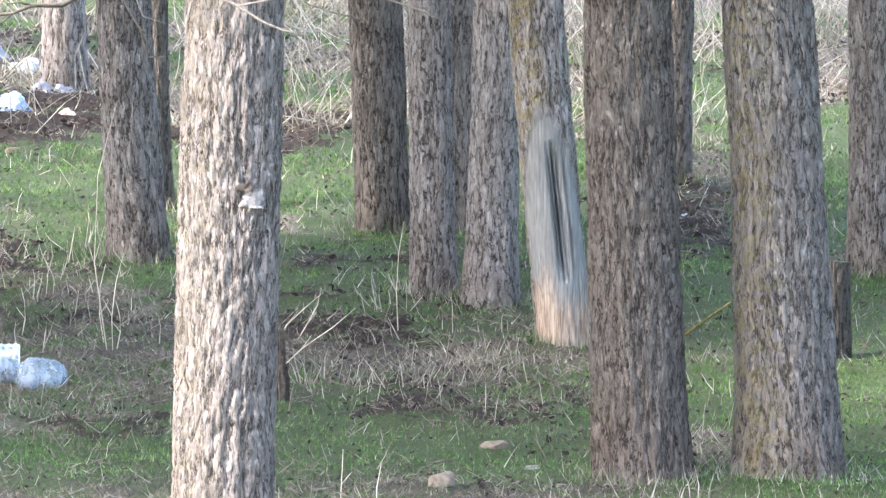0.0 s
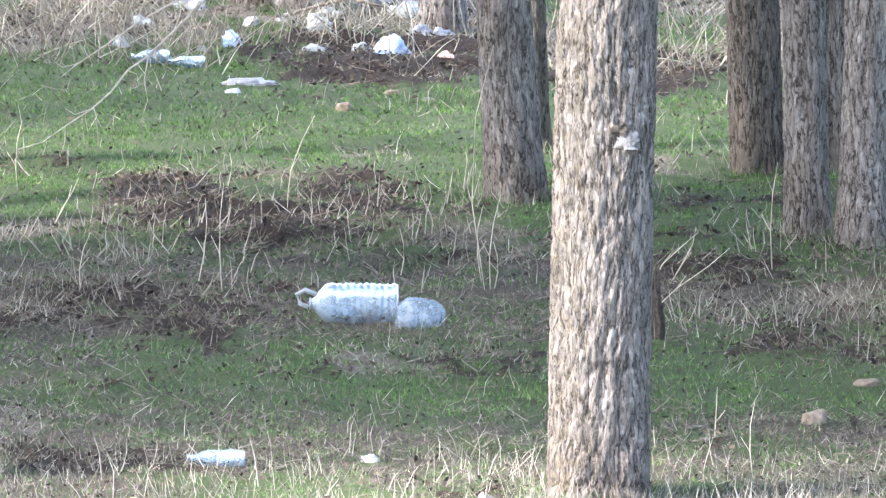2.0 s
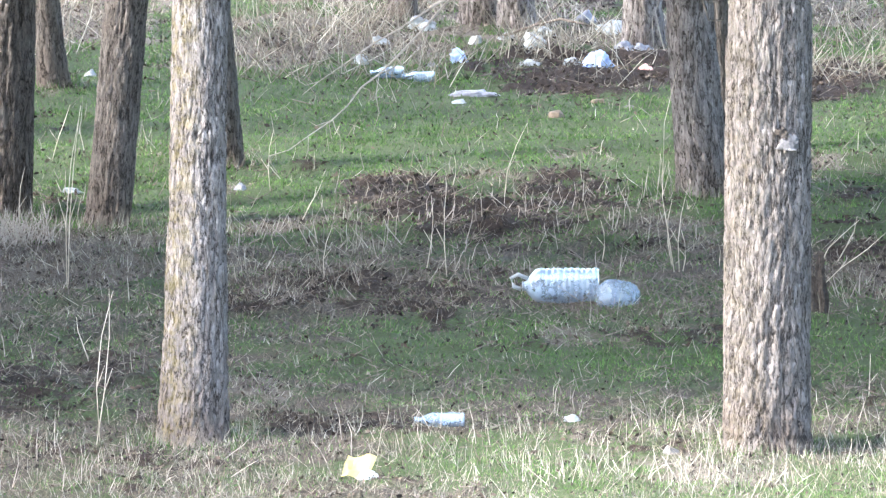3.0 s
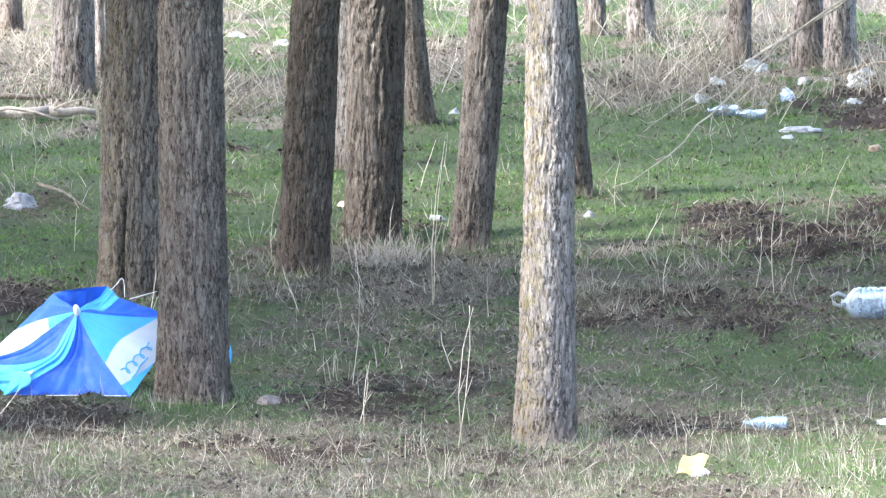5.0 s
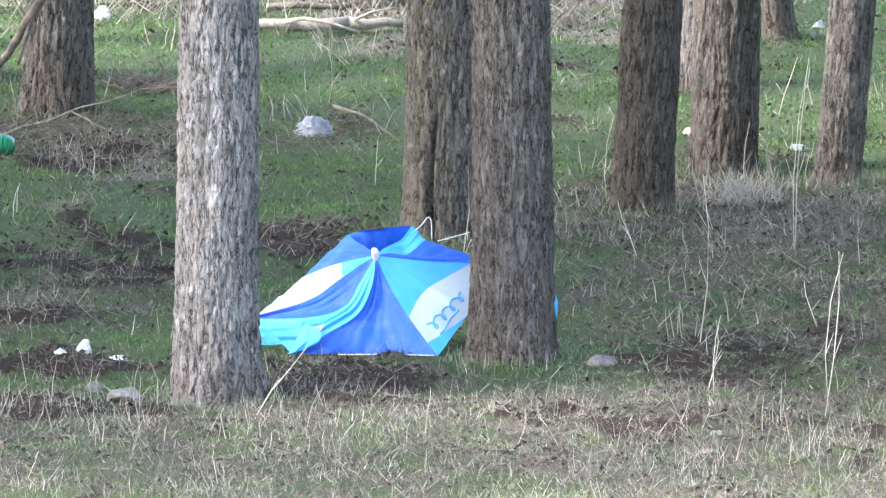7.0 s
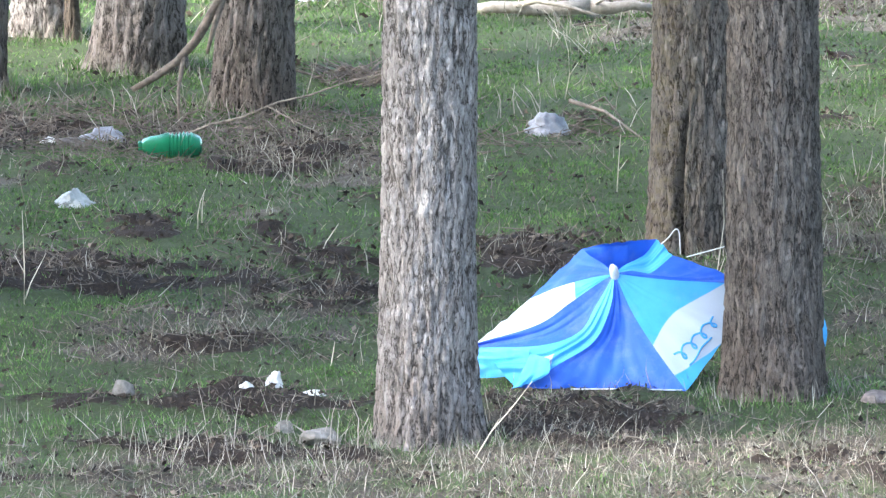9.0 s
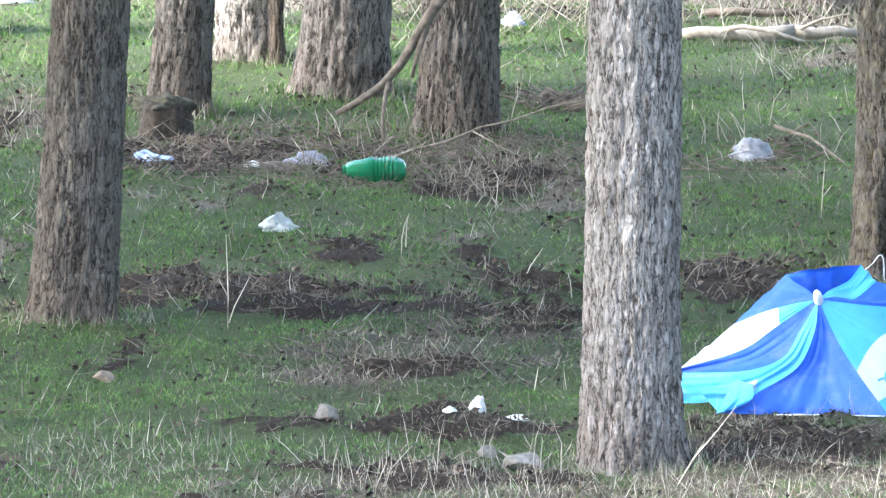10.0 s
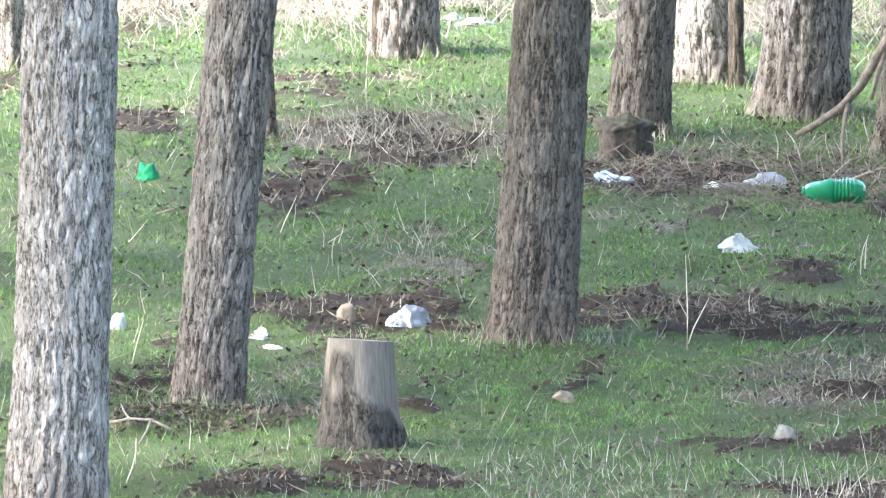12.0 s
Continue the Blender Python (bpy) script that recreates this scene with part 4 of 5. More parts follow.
DRY_STALK = plain("bleached_stalk", (0.34, 0.29, 0.21), (0.60, 0.54, 0.43), 14, 0.8, 0.2)
dry_stalk(0.88, 43.31, 1.36, 0.03)
dry_stalk(0.56, 47.30, 0.22, 0.02)
dry_stalk(2.43, 44.25, 0.60, 0.02)
dry_stalk(0.91, 43.32, 0.53, 0.05)
dry_stalk(-0.70, 43.31, 0.47, 0.03)
dry_stalk(-0.54, 42.83, 0.60, 0.00)
dry_stalk(-0.41, 46.76, 0.48, 0.15)
dry_stalk(0.38, 44.01, 0.26, -0.01)
dry_stalk(0.57, 47.58, 0.19, -0.01)
dry_stalk(0.93, 43.36, 0.26, -0.01)
dry_stalk(-0.77, 47.11, 0.19, 0.01)
dry_stalk(-1.65, 45.34, 0.24, 0.11)
dry_stalk(-1.32, 42.85, 0.32, 0.05)
dry_stalk(-1.95, 46.89, 0.40, 0.02)
dry_stalk(0.85, 43.60, 0.43, 0.00)
dry_stalk(-2.92, 36.24, 0.40, 0.05)
dry_stalk(-2.17, 35.24, 0.96, 0.08)
dry_stalk(-2.91, 42.27, 1.16, 0.09)
dry_stalk(-3.52, 48.60, 0.37, 0.12)
dry_stalk(-1.66, 45.75, 0.25, 0.13)
dry_stalk(-4.19, 44.00, 0.56, 0.04)
dry_stalk(-3.14, 38.28, 1.00, 0.02)
dry_stalk(-3.45, 45.20, 0.41, 0.03)
dry_stalk(-2.50, 38.88, 0.27, -0.08)
dry_stalk(-7.75, 43.32, 0.21, 0.04)
dry_stalk(-6.47, 38.34, 0.12, 0.02)
dry_stalk(-5.42, 35.31, 0.39, 0.29)
dry_stalk(-3.82, 41.87, 0.33, -0.12)
dry_stalk(-6.39, 48.79, 0.38, -0.01)
dry_stalk(-5.72, 45.07, 0.31, 0.02)
dry_stalk(-8.28, 40.35, 0.49, -0.01)
dry_stalk(-8.31, 40.60, 0.24, 0.11)
dry_stalk(-7.75, 43.50, 0.16, 0.01)
dry_stalk(-7.01, 42.57, 0.15, 0.09)
dry_stalk(-11.31, 49.69, 0.38, 0.01)
dry_stalk(-10.56, 43.36, 0.15, 0.01)
dry_stalk(-11.01, 44.44, 0.20, 0.09)
dry_stalk(-11.04, 39.59, 0.23, 0.06)
dry_stalk(-10.38, 35.23, 0.22, 0.05)
dry_stalk(1.78, 43.87, 0.28, 0.25)
dry_stalk(1.83, 42.66, 0.35, 0.42)
dry_stalk(2.61, 36.31, 0.40, 0.00)
dry_stalk(2.36, 37.58, 0.28, 0.01)
dry_stalk(1.88, 43.79, 0.31, 0.14)
dry_stalk(-2.88, 36.17, 0.44, 0.04)
dry_stalk(-2.17, 35.54, 0.91, 0.08)
dry_stalk(-2.92, 42.48, 1.15, 0.08)


def branch(name, label, mat, *runs):
    """A branch of tapered runs: (first radius, last radius, points)."""
    pieces = []
    for ra, rb, pts in runs:
        k = len(pts) - 1
        pieces.append(tube(pts, [ra + (rb - ra) * i / k for i in range(k + 1)], 6))
    v, f = join(pieces)
    return tagged(new(name, mesh_from(name, v, f, mat)), label, "branch")


branch("hanging_branch", "thin bare branch hanging down from a pale tree", PALETWIG,
       (0.0119, 0.0063, [(1.78, 35.46, 3.78), (1.29, 37.20, 3.43), (0.47, 39.69, 2.74), (-0.39, 40.82, 2.05), (-0.55, 40.79, 1.87), (-0.66, 40.77, 1.75), (-0.83, 40.74, 1.58)]),
       (0.0063, 0.0029, [(-0.83, 40.74, 1.58), (-0.94, 40.72, 1.50), (-1.03, 40.70, 1.38), (-1.13, 40.69, 1.29), (-1.25, 40.67, 1.21), (-1.39, 40.65, 1.11), (-1.52, 40.64, 1.07)]),
       (0.0083, 0.0055, [(0.47, 39.69, 2.74), (0.03, 40.65, 2.33), (-0.51, 40.81, 1.99), (-0.69, 40.78, 1.87), (-0.87, 40.76, 1.77)]),
       (0.0055, 0.0025, [(-0.87, 40.76, 1.77), (-1.05, 40.74, 1.64), (-1.21, 40.72, 1.53), (-1.31, 40.70, 1.45)]),
       (0.0029, 0.0016, [(-0.83, 40.74, 1.58), (-0.85, 40.72, 1.45), (-0.83, 40.71, 1.34), (-0.87, 40.69, 1.21)]),
       (0.0029, 0.0016, [(-1.12, 40.69, 1.30), (-1.10, 40.68, 1.24), (-1.07, 40.67, 1.19)]),
       (0.0029, 0.0016, [(-1.27, 40.67, 1.19), (-1.27, 40.66, 1.11), (-1.29, 40.65, 1.05)]),
       (0.0029, 0.0016, [(-0.94, 40.72, 1.50), (-0.89, 40.72, 1.48), (-0.88, 40.72, 1.42)]),
       (0.0029, 0.0016, [(-1.13, 40.69, 1.29), (-1.22, 40.68, 1.26), (-1.27, 40.68, 1.29)]),
       (0.0029, 0.0016, [(-1.21, 40.72, 1.53), (-1.29, 40.71, 1.51), (-1.35, 40.71, 1.55)]),
       (0.0029, 0.0016, [(-1.05, 40.74, 1.64), (-1.02, 40.73, 1.56), (-1.06, 40.72, 1.51)]))
branch("bare_twig", "thin bare twig reaching out from a pale trunk", PALETWIG,
       (0.0115, 0.0035, [(1.78, 35.71, 3.01), (1.88, 36.35, 2.75), (2.06, 36.62, 2.61), (2.23, 36.64, 2.56)]),
       (0.0046, 0.0023, [(2.06, 36.62, 2.61), (2.17, 36.62, 2.52), (2.21, 36.62, 2.43)]))
branch("bare_twig", "thin bare twig drooping over a furrowed trunk", PALETWIG,
       (0.0101, 0.0030, [(0.75, 47.33, 2.39), (0.80, 46.58, 1.85), (0.83, 46.55, 1.62), (0.90, 46.54, 1.44), (1.03, 46.56, 1.40)]),
       (0.0051, 0.0020, [(0.82, 46.56, 1.70), (0.71, 46.53, 1.60), (0.65, 46.52, 1.62)]))
branch("dead_bough", "dead bough leaning out from a brown trunk", DARKTWIG,
       (0.0370, 0.0168, [(-7.90, 47.90, 1.17), (-8.01, 47.73, 0.91), (-8.14, 47.66, 0.71), (-8.29, 47.63, 0.45), (-8.39, 47.62, 0.34), (-8.52, 47.59, 0.25), (-8.63, 47.56, 0.19)]),
       (0.0199, 0.0091, [(-8.14, 47.66, 0.69), (-8.19, 47.61, 0.52), (-8.22, 47.58, 0.39)]),
       (0.0142, 0.0061, [(-8.35, 47.63, 0.39), (-8.37, 47.51, 0.19), (-8.35, 47.39, -0.01)]))
branch("fallen_branch", "long thin pale branch propped on litter", TWIG,
       (0.0087, 0.0038, [(-8.33, 46.87, 0.01), (-8.11, 46.92, 0.09), (-7.95, 46.91, 0.13), (-7.76, 46.95, 0.21), (-7.59, 46.93, 0.25), (-7.38, 46.91, 0.33), (-7.19, 46.93, 0.37), (-6.94, 47.02, 0.41)]),
       (0.0058, 0.0029, [(-7.19, 46.93, 0.37), (-7.13, 47.00, 0.19), (-7.03, 47.06, -0.00)]),
       (0.0048, 0.0019, [(-7.81, 46.93, 0.19), (-7.62, 46.82, 0.11), (-7.33, 46.70, -0.00)]))

branch("bare_twig", "thin bare twig hooked over a furrowed trunk", TWIG,
       (0.0091, 0.0061, [(0.73, 46.85, 1.80), (0.75, 46.83, 1.61), (0.79, 46.82, 1.47), (0.87, 46.82, 1.34), (0.92, 46.80, 1.18), (1.02, 46.82, 1.18)]),
       (0.0061, 0.0040, [(0.87, 46.82, 1.34), (0.93, 46.82, 1.29), (0.99, 46.84, 1.32)]),
       (0.0061, 0.0040, [(0.79, 46.82, 1.47), (0.72, 46.81, 1.48), (0.67, 46.80, 1.46)]))
branch("bare_twig", "long thin bare twig crossing pale trunks", TWIG,
       (0.0094, 0.0059, [(1.65, 34.91, 3.11), (1.81, 34.92, 2.94), (1.89, 34.93, 2.90), (2.02, 34.94, 2.82), (2.12, 34.95, 2.78), (2.22, 34.97, 2.75)]),
       (0.0059, 0.0035, [(1.89, 34.93, 2.90), (1.99, 34.94, 2.92), (2.10, 34.97, 2.94)]))
branch("bare_twig", "thin bare twig with side shoots between trunks", TWIG,
       (0.0085, 0.0053, [(2.09, 43.08, 2.16), (2.30, 43.10, 1.99), (2.46, 43.12, 1.95), (2.57, 43.14, 1.91), (2.68, 43.15, 1.86)]),
       (0.0064, 0.0043, [(2.46, 43.12, 1.95), (2.50, 43.13, 1.98), (2.55, 43.15, 2.00)]),
       (0.0064, 0.0043, [(1.80, 43.01, 2.10), (1.95, 43.02, 1.95), (2.10, 43.05, 1.90), (2.24, 43.07, 1.87)]),
       (0.0053, 0.0032, [(1.95, 43.02, 1.95), (1.98, 43.02, 1.89), (2.05, 43.03, 1.85)]))
branch("dark_branch", "dark dead branch in front of sunlit brush", DARKTWIG,
       (0.0188, 0.0084, [(0.32, 52.28, 1.06), (0.25, 52.24, 0.85), (0.17, 52.22, 0.81), (-0.00, 52.19, 0.81), (-0.12, 52.16, 0.76), (-0.28, 52.14, 0.75)]),
       (0.0094, 0.0056, [(-0.00, 52.19, 0.81), (-0.07, 52.18, 0.83), (-0.14, 52.17, 0.82)]),
       (0.0094, 0.0056, [(-0.12, 52.16, 0.76), (-0.17, 52.15, 0.71), (-0.24, 52.14, 0.70)]))
branch("dark_branch", "dark dead branch lying across dry brush", DARKTWIG,
       (0.0128, 0.0073, [(-1.04, 55.25, -0.03), (-0.82, 54.98, 0.08), (-0.67, 54.69, 0.16), (-0.48, 54.40, 0.24), (-0.26, 54.18, 0.22)]),
       (0.0073, 0.0046, [(-0.67, 54.69, 0.16), (-0.58, 54.55, 0.24), (-0.51, 54.49, 0.32)]))
branch("fallen_branch", "short brown branch lying beside a plastic bag", TWIG,
       (0.0134, 0.0057, [(-6.26, 47.78, 0.13), (-6.06, 47.78, 0.07), (-5.82, 47.23, 0.01)]),
       (0.0067, 0.0038, [(-6.17, 47.77, 0.09), (-6.07, 47.82, 0.15), (-5.96, 47.77, 0.02)]))


# ---- stones and litter ----
def lump_mesh(name, w, d, h, seed, mat, rough=0.25, facets=False, detail=3):
    """A crumpled or broken lump that rests on its flat underside."""
    bm = bmesh.new()
    bmesh.ops.create_icosphere(bm, subdivisions=detail, radius=1)
    off = Vector((seed * 3.7, seed * 1.3, seed * 2.1))
    for v in bm.verts:
        p = v.co.copy()
        k = 1 + rough * noise.noise(p * 1.3 + off) + rough * 0.8 * (abs(noise.noise(p * 2.7 + off)) - 0.3) + rough * 0.4 * noise.noise(p * 6 + off)
        v.co = p * k
        if v.co.z < -0.35:
            v.co.z = -0.35
    for v in bm.verts:
        v.co = Vector((v.co.x * w / 2, v.co.y * d / 2, (v.co.z + 0.35) * h / 1.35))
    me = bpy.data.meshes.new(name)
    bm.to_mesh(me)
    bm.free()
    me.materials.append(mat)
    if not facets:
        me.shade_smooth()
    return me


def lump(name, label, category, x, y, w, h, mat, deep=0.7, rough=0.25, turn=0.0, facets=False, detail=3, group=""):
    seed = int(abs(x) * 37 + abs(y) * 11) % 97
    ob = new(name, lump_mesh(name, w, w * deep, h, seed, mat, rough, facets, detail))
    ob.location = (x, y + w * deep * 0.3, ground_z(x, y) - 0.012)
    ob.rotation_euler = (0, 0, turn)
    return tagged(ob, label, category, group)


def film_mesh(w, d, h, seed, mat):
    """Crumpled film: two or three overlapping puckered pillows with soft facets."""
    r = random.Random(seed)
    bm = bmesh.new()
    lobes = [(0.0, 0.0, 0.86, 1.0)] + [(r.choice((-1, 1)) * r.uniform(0.35, 0.6), r.uniform(-0.4, 0.3), r.uniform(0.4, 0.6), r.uniform(0.4, 0.75)) for k in range(2)]
    for px, py, size, tall in lobes:
        got = bmesh.ops.create_icosphere(bm, subdivisions=4, radius=1)["verts"]
        planes = [(Vector((r.gauss(0, 1), r.gauss(0, 1), r.gauss(0.3, 0.7))).normalized(), r.uniform(0.5, 0.85)) for k in range(16)]
        off = Vector((r.uniform(0, 50), r.uniform(0, 50), r.uniform(0, 50)))
        for v in got:
            p = v.co.copy()
            for n, lim in planes:
                over = p.dot(n) - lim
                if over > 0:
                    p -= n * over * 0.9
            fold = abs(noise.noise(p * 2.2 + off)) + 0.45 * abs(noise.noise(p * 5 + off)) + 0.12 * noise.noise(p * 10 + off)
            p *= 1.35 - 0.55 * fold + 0.25 * noise.noise(p * 1.1 + off)
            # skirts spread out on the ground
            low = max(0.0, 0.55 - p.z)
            flare = 1 + 0.22 * low + 0.4 * low * noise.noise(Vector((p.x * 2.5, p.y * 2.5, seed)))
            v.co = Vector(((px + p.x * size * flare) * w / 2, (py + p.y * size * flare) * d / 2, max(p.z + 0.3, -0.12 + 0.1 * noise.noise(p * 3 + off)) * tall * h / 1.15))
    me = bpy.data.meshes.new("film")
    bm.to_mesh(me)
    bm.free()
    me.materials.append(mat)
    me.shade_smooth()
    return me


def bag(x, y, w, h, mat=WHITE, label="crumpled white plastic bag on the ground", rough=0.42, deep=0.7):
    seed = int(abs(x) * 37 + abs(y) * 11) % 97
    ob = new("plastic_bag", film_mesh(w * 0.92, w * deep * 1.1, h * 0.72, seed, mat))
    ob.location = (x, y + w * deep * 0.25, ground_z(x, y))
    return tagged(ob, label, "bag", "discarded bags")


def stone_mesh(w, d, h, seed, mat):
    """A broken stone: the hull of uneven corners, its lower part sunk in the ground."""
    r = random.Random(seed)
    bm = bmesh.new()
    for k in range(22):
        a = k * 2.4 + r.uniform(-0.5, 0.5)
        z = r.uniform(-0.4, 0.8)
        q = math.sqrt(max(0.05, 1 - z * z)) * r.uniform(0.8, 1.05)
        bm.verts.new((math.cos(a) * q * w / 2, math.sin(a) * q * d / 2, (z + 0.25) * h * r.uniform(0.9, 1.05)))
    bmesh.ops.convex_hull(bm, input=bm.verts[:])
    loose = [v for v in bm.verts if not v.link_faces]
    bmesh.ops.delete(bm, geom=loose, context="VERTS")
    bmesh.ops.bevel(bm, geom=bm.edges[:], offset=0.05 * h, segments=1, affect="EDGES")
    me = bpy.data.meshes.new("stone")
    bm.to_mesh(me)
    bm.free()
    me.materials.append(mat)
    return me


def stone(x, y, w, h, mat=STONE, label="rough pale broken stone half sunk in the turf", turn=0.3):
    ob = new("stone", stone_mesh(w, w * 0.8, h, int(abs(x) * 37 + abs(y) * 11) % 97, mat))
    ob.location = (x, y + w * 0.25, ground_z(x, y) - 0.014)
    ob.rotation_euler = (0, 0, turn)
    return tagged(ob, label, "stone", "loose stones")


stone(3.09, 39.79, 0.166, 0.055, TAN, "flat pale stone in the grass")
stone(2.86, 38.27, 0.169, 0.096, TAN, "broken tan stone in dry grass")
stone(3.31, 39.04, 0.106, 0.033, STONE, "small flat pale stone")
stone(2.31, 37.62, 0.079, 0.034, STONE, "small pale chip of stone in dry grass")
stone(3.82, 52.04, 0.114, 0.123, TAN, "tan stone at the edge of the brush")
stone(4.79, 47.52, 0.101, 0.040)
stone(1.28, 35.23, 0.139, 0.070, STONE, "small pale stone in dry straw")
stone(-0.31, 50.84, 0.120, 0.067, TAN, "small tan stone on green turf")
stone(-0.08, 51.73, 0.113, 0.047, TAN, "small tan stone on green turf")
stone(0.14, 51.53, 0.106, 0.033, STONE, "flat pale stone on green turf")
stone(-3.61, 37.19, 0.194, 0.074, ROCK, "grey-brown rock against the foot of a tree")
stone(-2.71, 33.85, 0.126, 0.035, TAN, "flat pale chip of stone in straw")
stone(-2.72, 34.48, 0.097, 0.035, STONE, "flat pale chip of stone in straw")
stone(-3.26, 35.87, 0.098, 0.028, TAN, "flat pale chip of stone in straw")
stone(-7.35, 37.01, 0.131, 0.098, STONE)
stone(-6.22, 35.61, 0.256, 0.106, STONE, "angular grey stone in front of a tree")
stone(-6.42, 35.91, 0.111, 0.067, STONE, "small brownish stone in straw")
stone(-8.66, 38.43, 0.128, 0.070, TAN, "small tan stone in green turf")
stone(-9.42, 38.86, 0.053, 0.032, TAN, "tiny tan stone in green turf")
stone(-10.15, 41.03, 0.119, 0.093, TAN, "round tan stone beside a soil bank")
stone(-8.70, 47.24, 0.052, 0.043, TAN, "tiny tan stone in leaf litter")
stone(-8.88, 46.65, 0.192, 0.058, ROCK, "grey-brown rock in leaf litter")

bag(-0.66, 54.55, 0.215, 0.114)
bag(-0.36, 53.63, 0.144, 0.097)
bag(-0.16, 53.46, 0.198, 0.143, BLUEFILM, "pale blue and white crumpled plastic bag")
bag(0.16, 53.27, 0.115, 0.046, PINKFILM, "faded pink scrap of plastic", 0.3)
bag(-1.15, 53.81, 0.141, 0.118, BLUEFILM, "blue and white crumpled plastic wrapper")
bag(-0.65, 53.71, 0.166, 0.051, WHITE, "flat white scrap of plastic film", 0.3)
bag(-0.94, 51.92, 0.343, 0.048, GREY, "flat dirty strip of plastic film on turf", 0.35, 0.5)
bag(-1.01, 51.59, 0.111, 0.034, WHITE, "flat white scrap of plastic film", 0.3)
bag(-0.19, 55.56, 0.232, 0.103)
bag(-0.04, 54.36, 0.154, 0.095, GREY, "dirty crumpled plastic bag")
bag(-1.47, 55.52, 0.157, 0.083)
bag(-3.62, 53.03, 0.086, 0.057, WHITE, "small white plastic scrap")
bag(-6.35, 47.32, 0.270, 0.115, GREY, "grey translucent crumpled plastic bag among twigs", 0.45)
bag(-2.15, 46.94, 0.085, 0.055, GREY, "small dirty plastic bag beside a trunk")
bag(-3.25, 46.87, 0.148, 0.056, WHITE, "flat white plastic scrap between trunks", 0.3)
bag(-4.01, 47.78, 0.106, 0.045, PINKFILM, "small orange-red plastic scrap", 0.3)
bag(-8.97, 46.66, 0.130, 0.040, PAPER, "pale strip of torn plastic in leaf litter", 0.3)
bag(-8.53, 44.20, 0.225, 0.105, WHITE, "greyish white crumpled plastic bag on green turf", 0.4)
bag(-8.70, 46.80, 0.270, 0.105, GREY, "pale lilac plastic sheet on leaf litter", 0.5)
bag(-9.58, 46.79, 0.258, 0.057, BLUEFILM, "blue and white rag of plastic film", 0.4)
bag(-8.29, 52.94, 0.145, 0.088, BLUEFILM, "blue plastic scrap in dry brush", 0.4)
bag(-12.05, 46.59, 0.162, 0.119, GREENP, "bright green crumpled plastic bag", 0.45)
bag(-9.81, 40.93, 0.217, 0.124, GREY, "pale lilac plastic bag on a soil bank", 0.45)
bag(-11.29, 40.72, 0.124, 0.103, WHITE, "white plastic bag behind a pale trunk", 0.4)
bag(3.90, 49.17, 0.094, 0.039, WHITE, "small white plastic scrap", 0.3)
bag(0.61, 36.50, 0.094, 0.051, WHITE, "small white plastic scrap in straw", 0.25)
bag(-10.53, 40.62, 0.075, 0.045, PAPER, "small white scrap of paper on bare soil", 0.3)
bag(-10.42, 40.27, 0.120, 0.022, PAPER, "flat white scrap of paper on bare soil", 0.3)
bag(-6.63, 37.34, 0.122, 0.082, PAPER, "white torn scrap of paper", 0.3)
bag(-6.76, 37.20, 0.073, 0.039, PAPER, "small white torn scrap of paper", 0.3)
bag(-6.42, 37.17, 0.123, 0.037, PAPER, "flat white torn scrap of paper", 0.3)
bag(-1.54, 55.77, 0.147, 0.081, GREY, "dirty plastic scrap in dry brush", 0.35)
bag(-1.77, 54.94, 0.126, 0.059, WHITE, "crumpled white plastic scrap in dry brush", 0.35)
bag(-1.11, 54.95, 0.110, 0.066, WHITE, "crumpled white plastic scrap in dry brush", 0.35)
bag(0.08, 54.31, 0.163, 0.071, GREY, "dirty plastic scrap in dry brush", 0.35)
bag(-0.19, 55.70, 0.215, 0.093, WHITE, "crumpled white plastic scrap in dry brush", 0.35)
bag(-0.90, 55.09, 0.130, 0.064, WHITE, "crumpled white plastic scrap in dry brush", 0.35)
bag(-1.31, 53.46, 0.094, 0.044, GREY, "dirty plastic scrap in dry brush", 0.35)
bag(-0.66, 55.41, 0.144, 0.072, WHITE, "crumpled white plastic scrap in dry brush", 0.35)
bag(-1.82, 53.70, 0.125, 0.067, WHITE, "crumpled white plastic scrap in dry brush", 0.35)
bag(-0.40, 56.07, 0.163, 0.090, GREY, "dirty plastic scrap in dry brush", 0.35)
bag(-5.27, 57.06, 0.130, 0.069, WHITE, "crumpled white plastic scrap in dry brush", 0.35)
bag(-5.66, 57.50, 0.148, 0.052, WHITE, "crumpled white plastic scrap in dry brush", 0.35)
bag(-11.28, 53.80, 0.228, 0.052, GREY, "dirty plastic scrap in dry brush", 0.35)
bag(-11.46, 54.10, 0.131, 0.052, WHITE, "crumpled white plastic scrap in dry brush", 0.35)
bag(-1.54, 55.69, 0.170, 0.086, WHITE, "crumpled white plastic scrap in dry brush", 0.35)
bag(-1.74, 56.92, 0.142, 0.064, GREY, "dirty plastic scrap in dry brush", 0.35)
bag(-10.52, 40.52, 0.116, 0.039, WHITE, "white plastic scrap on soil", 0.3)


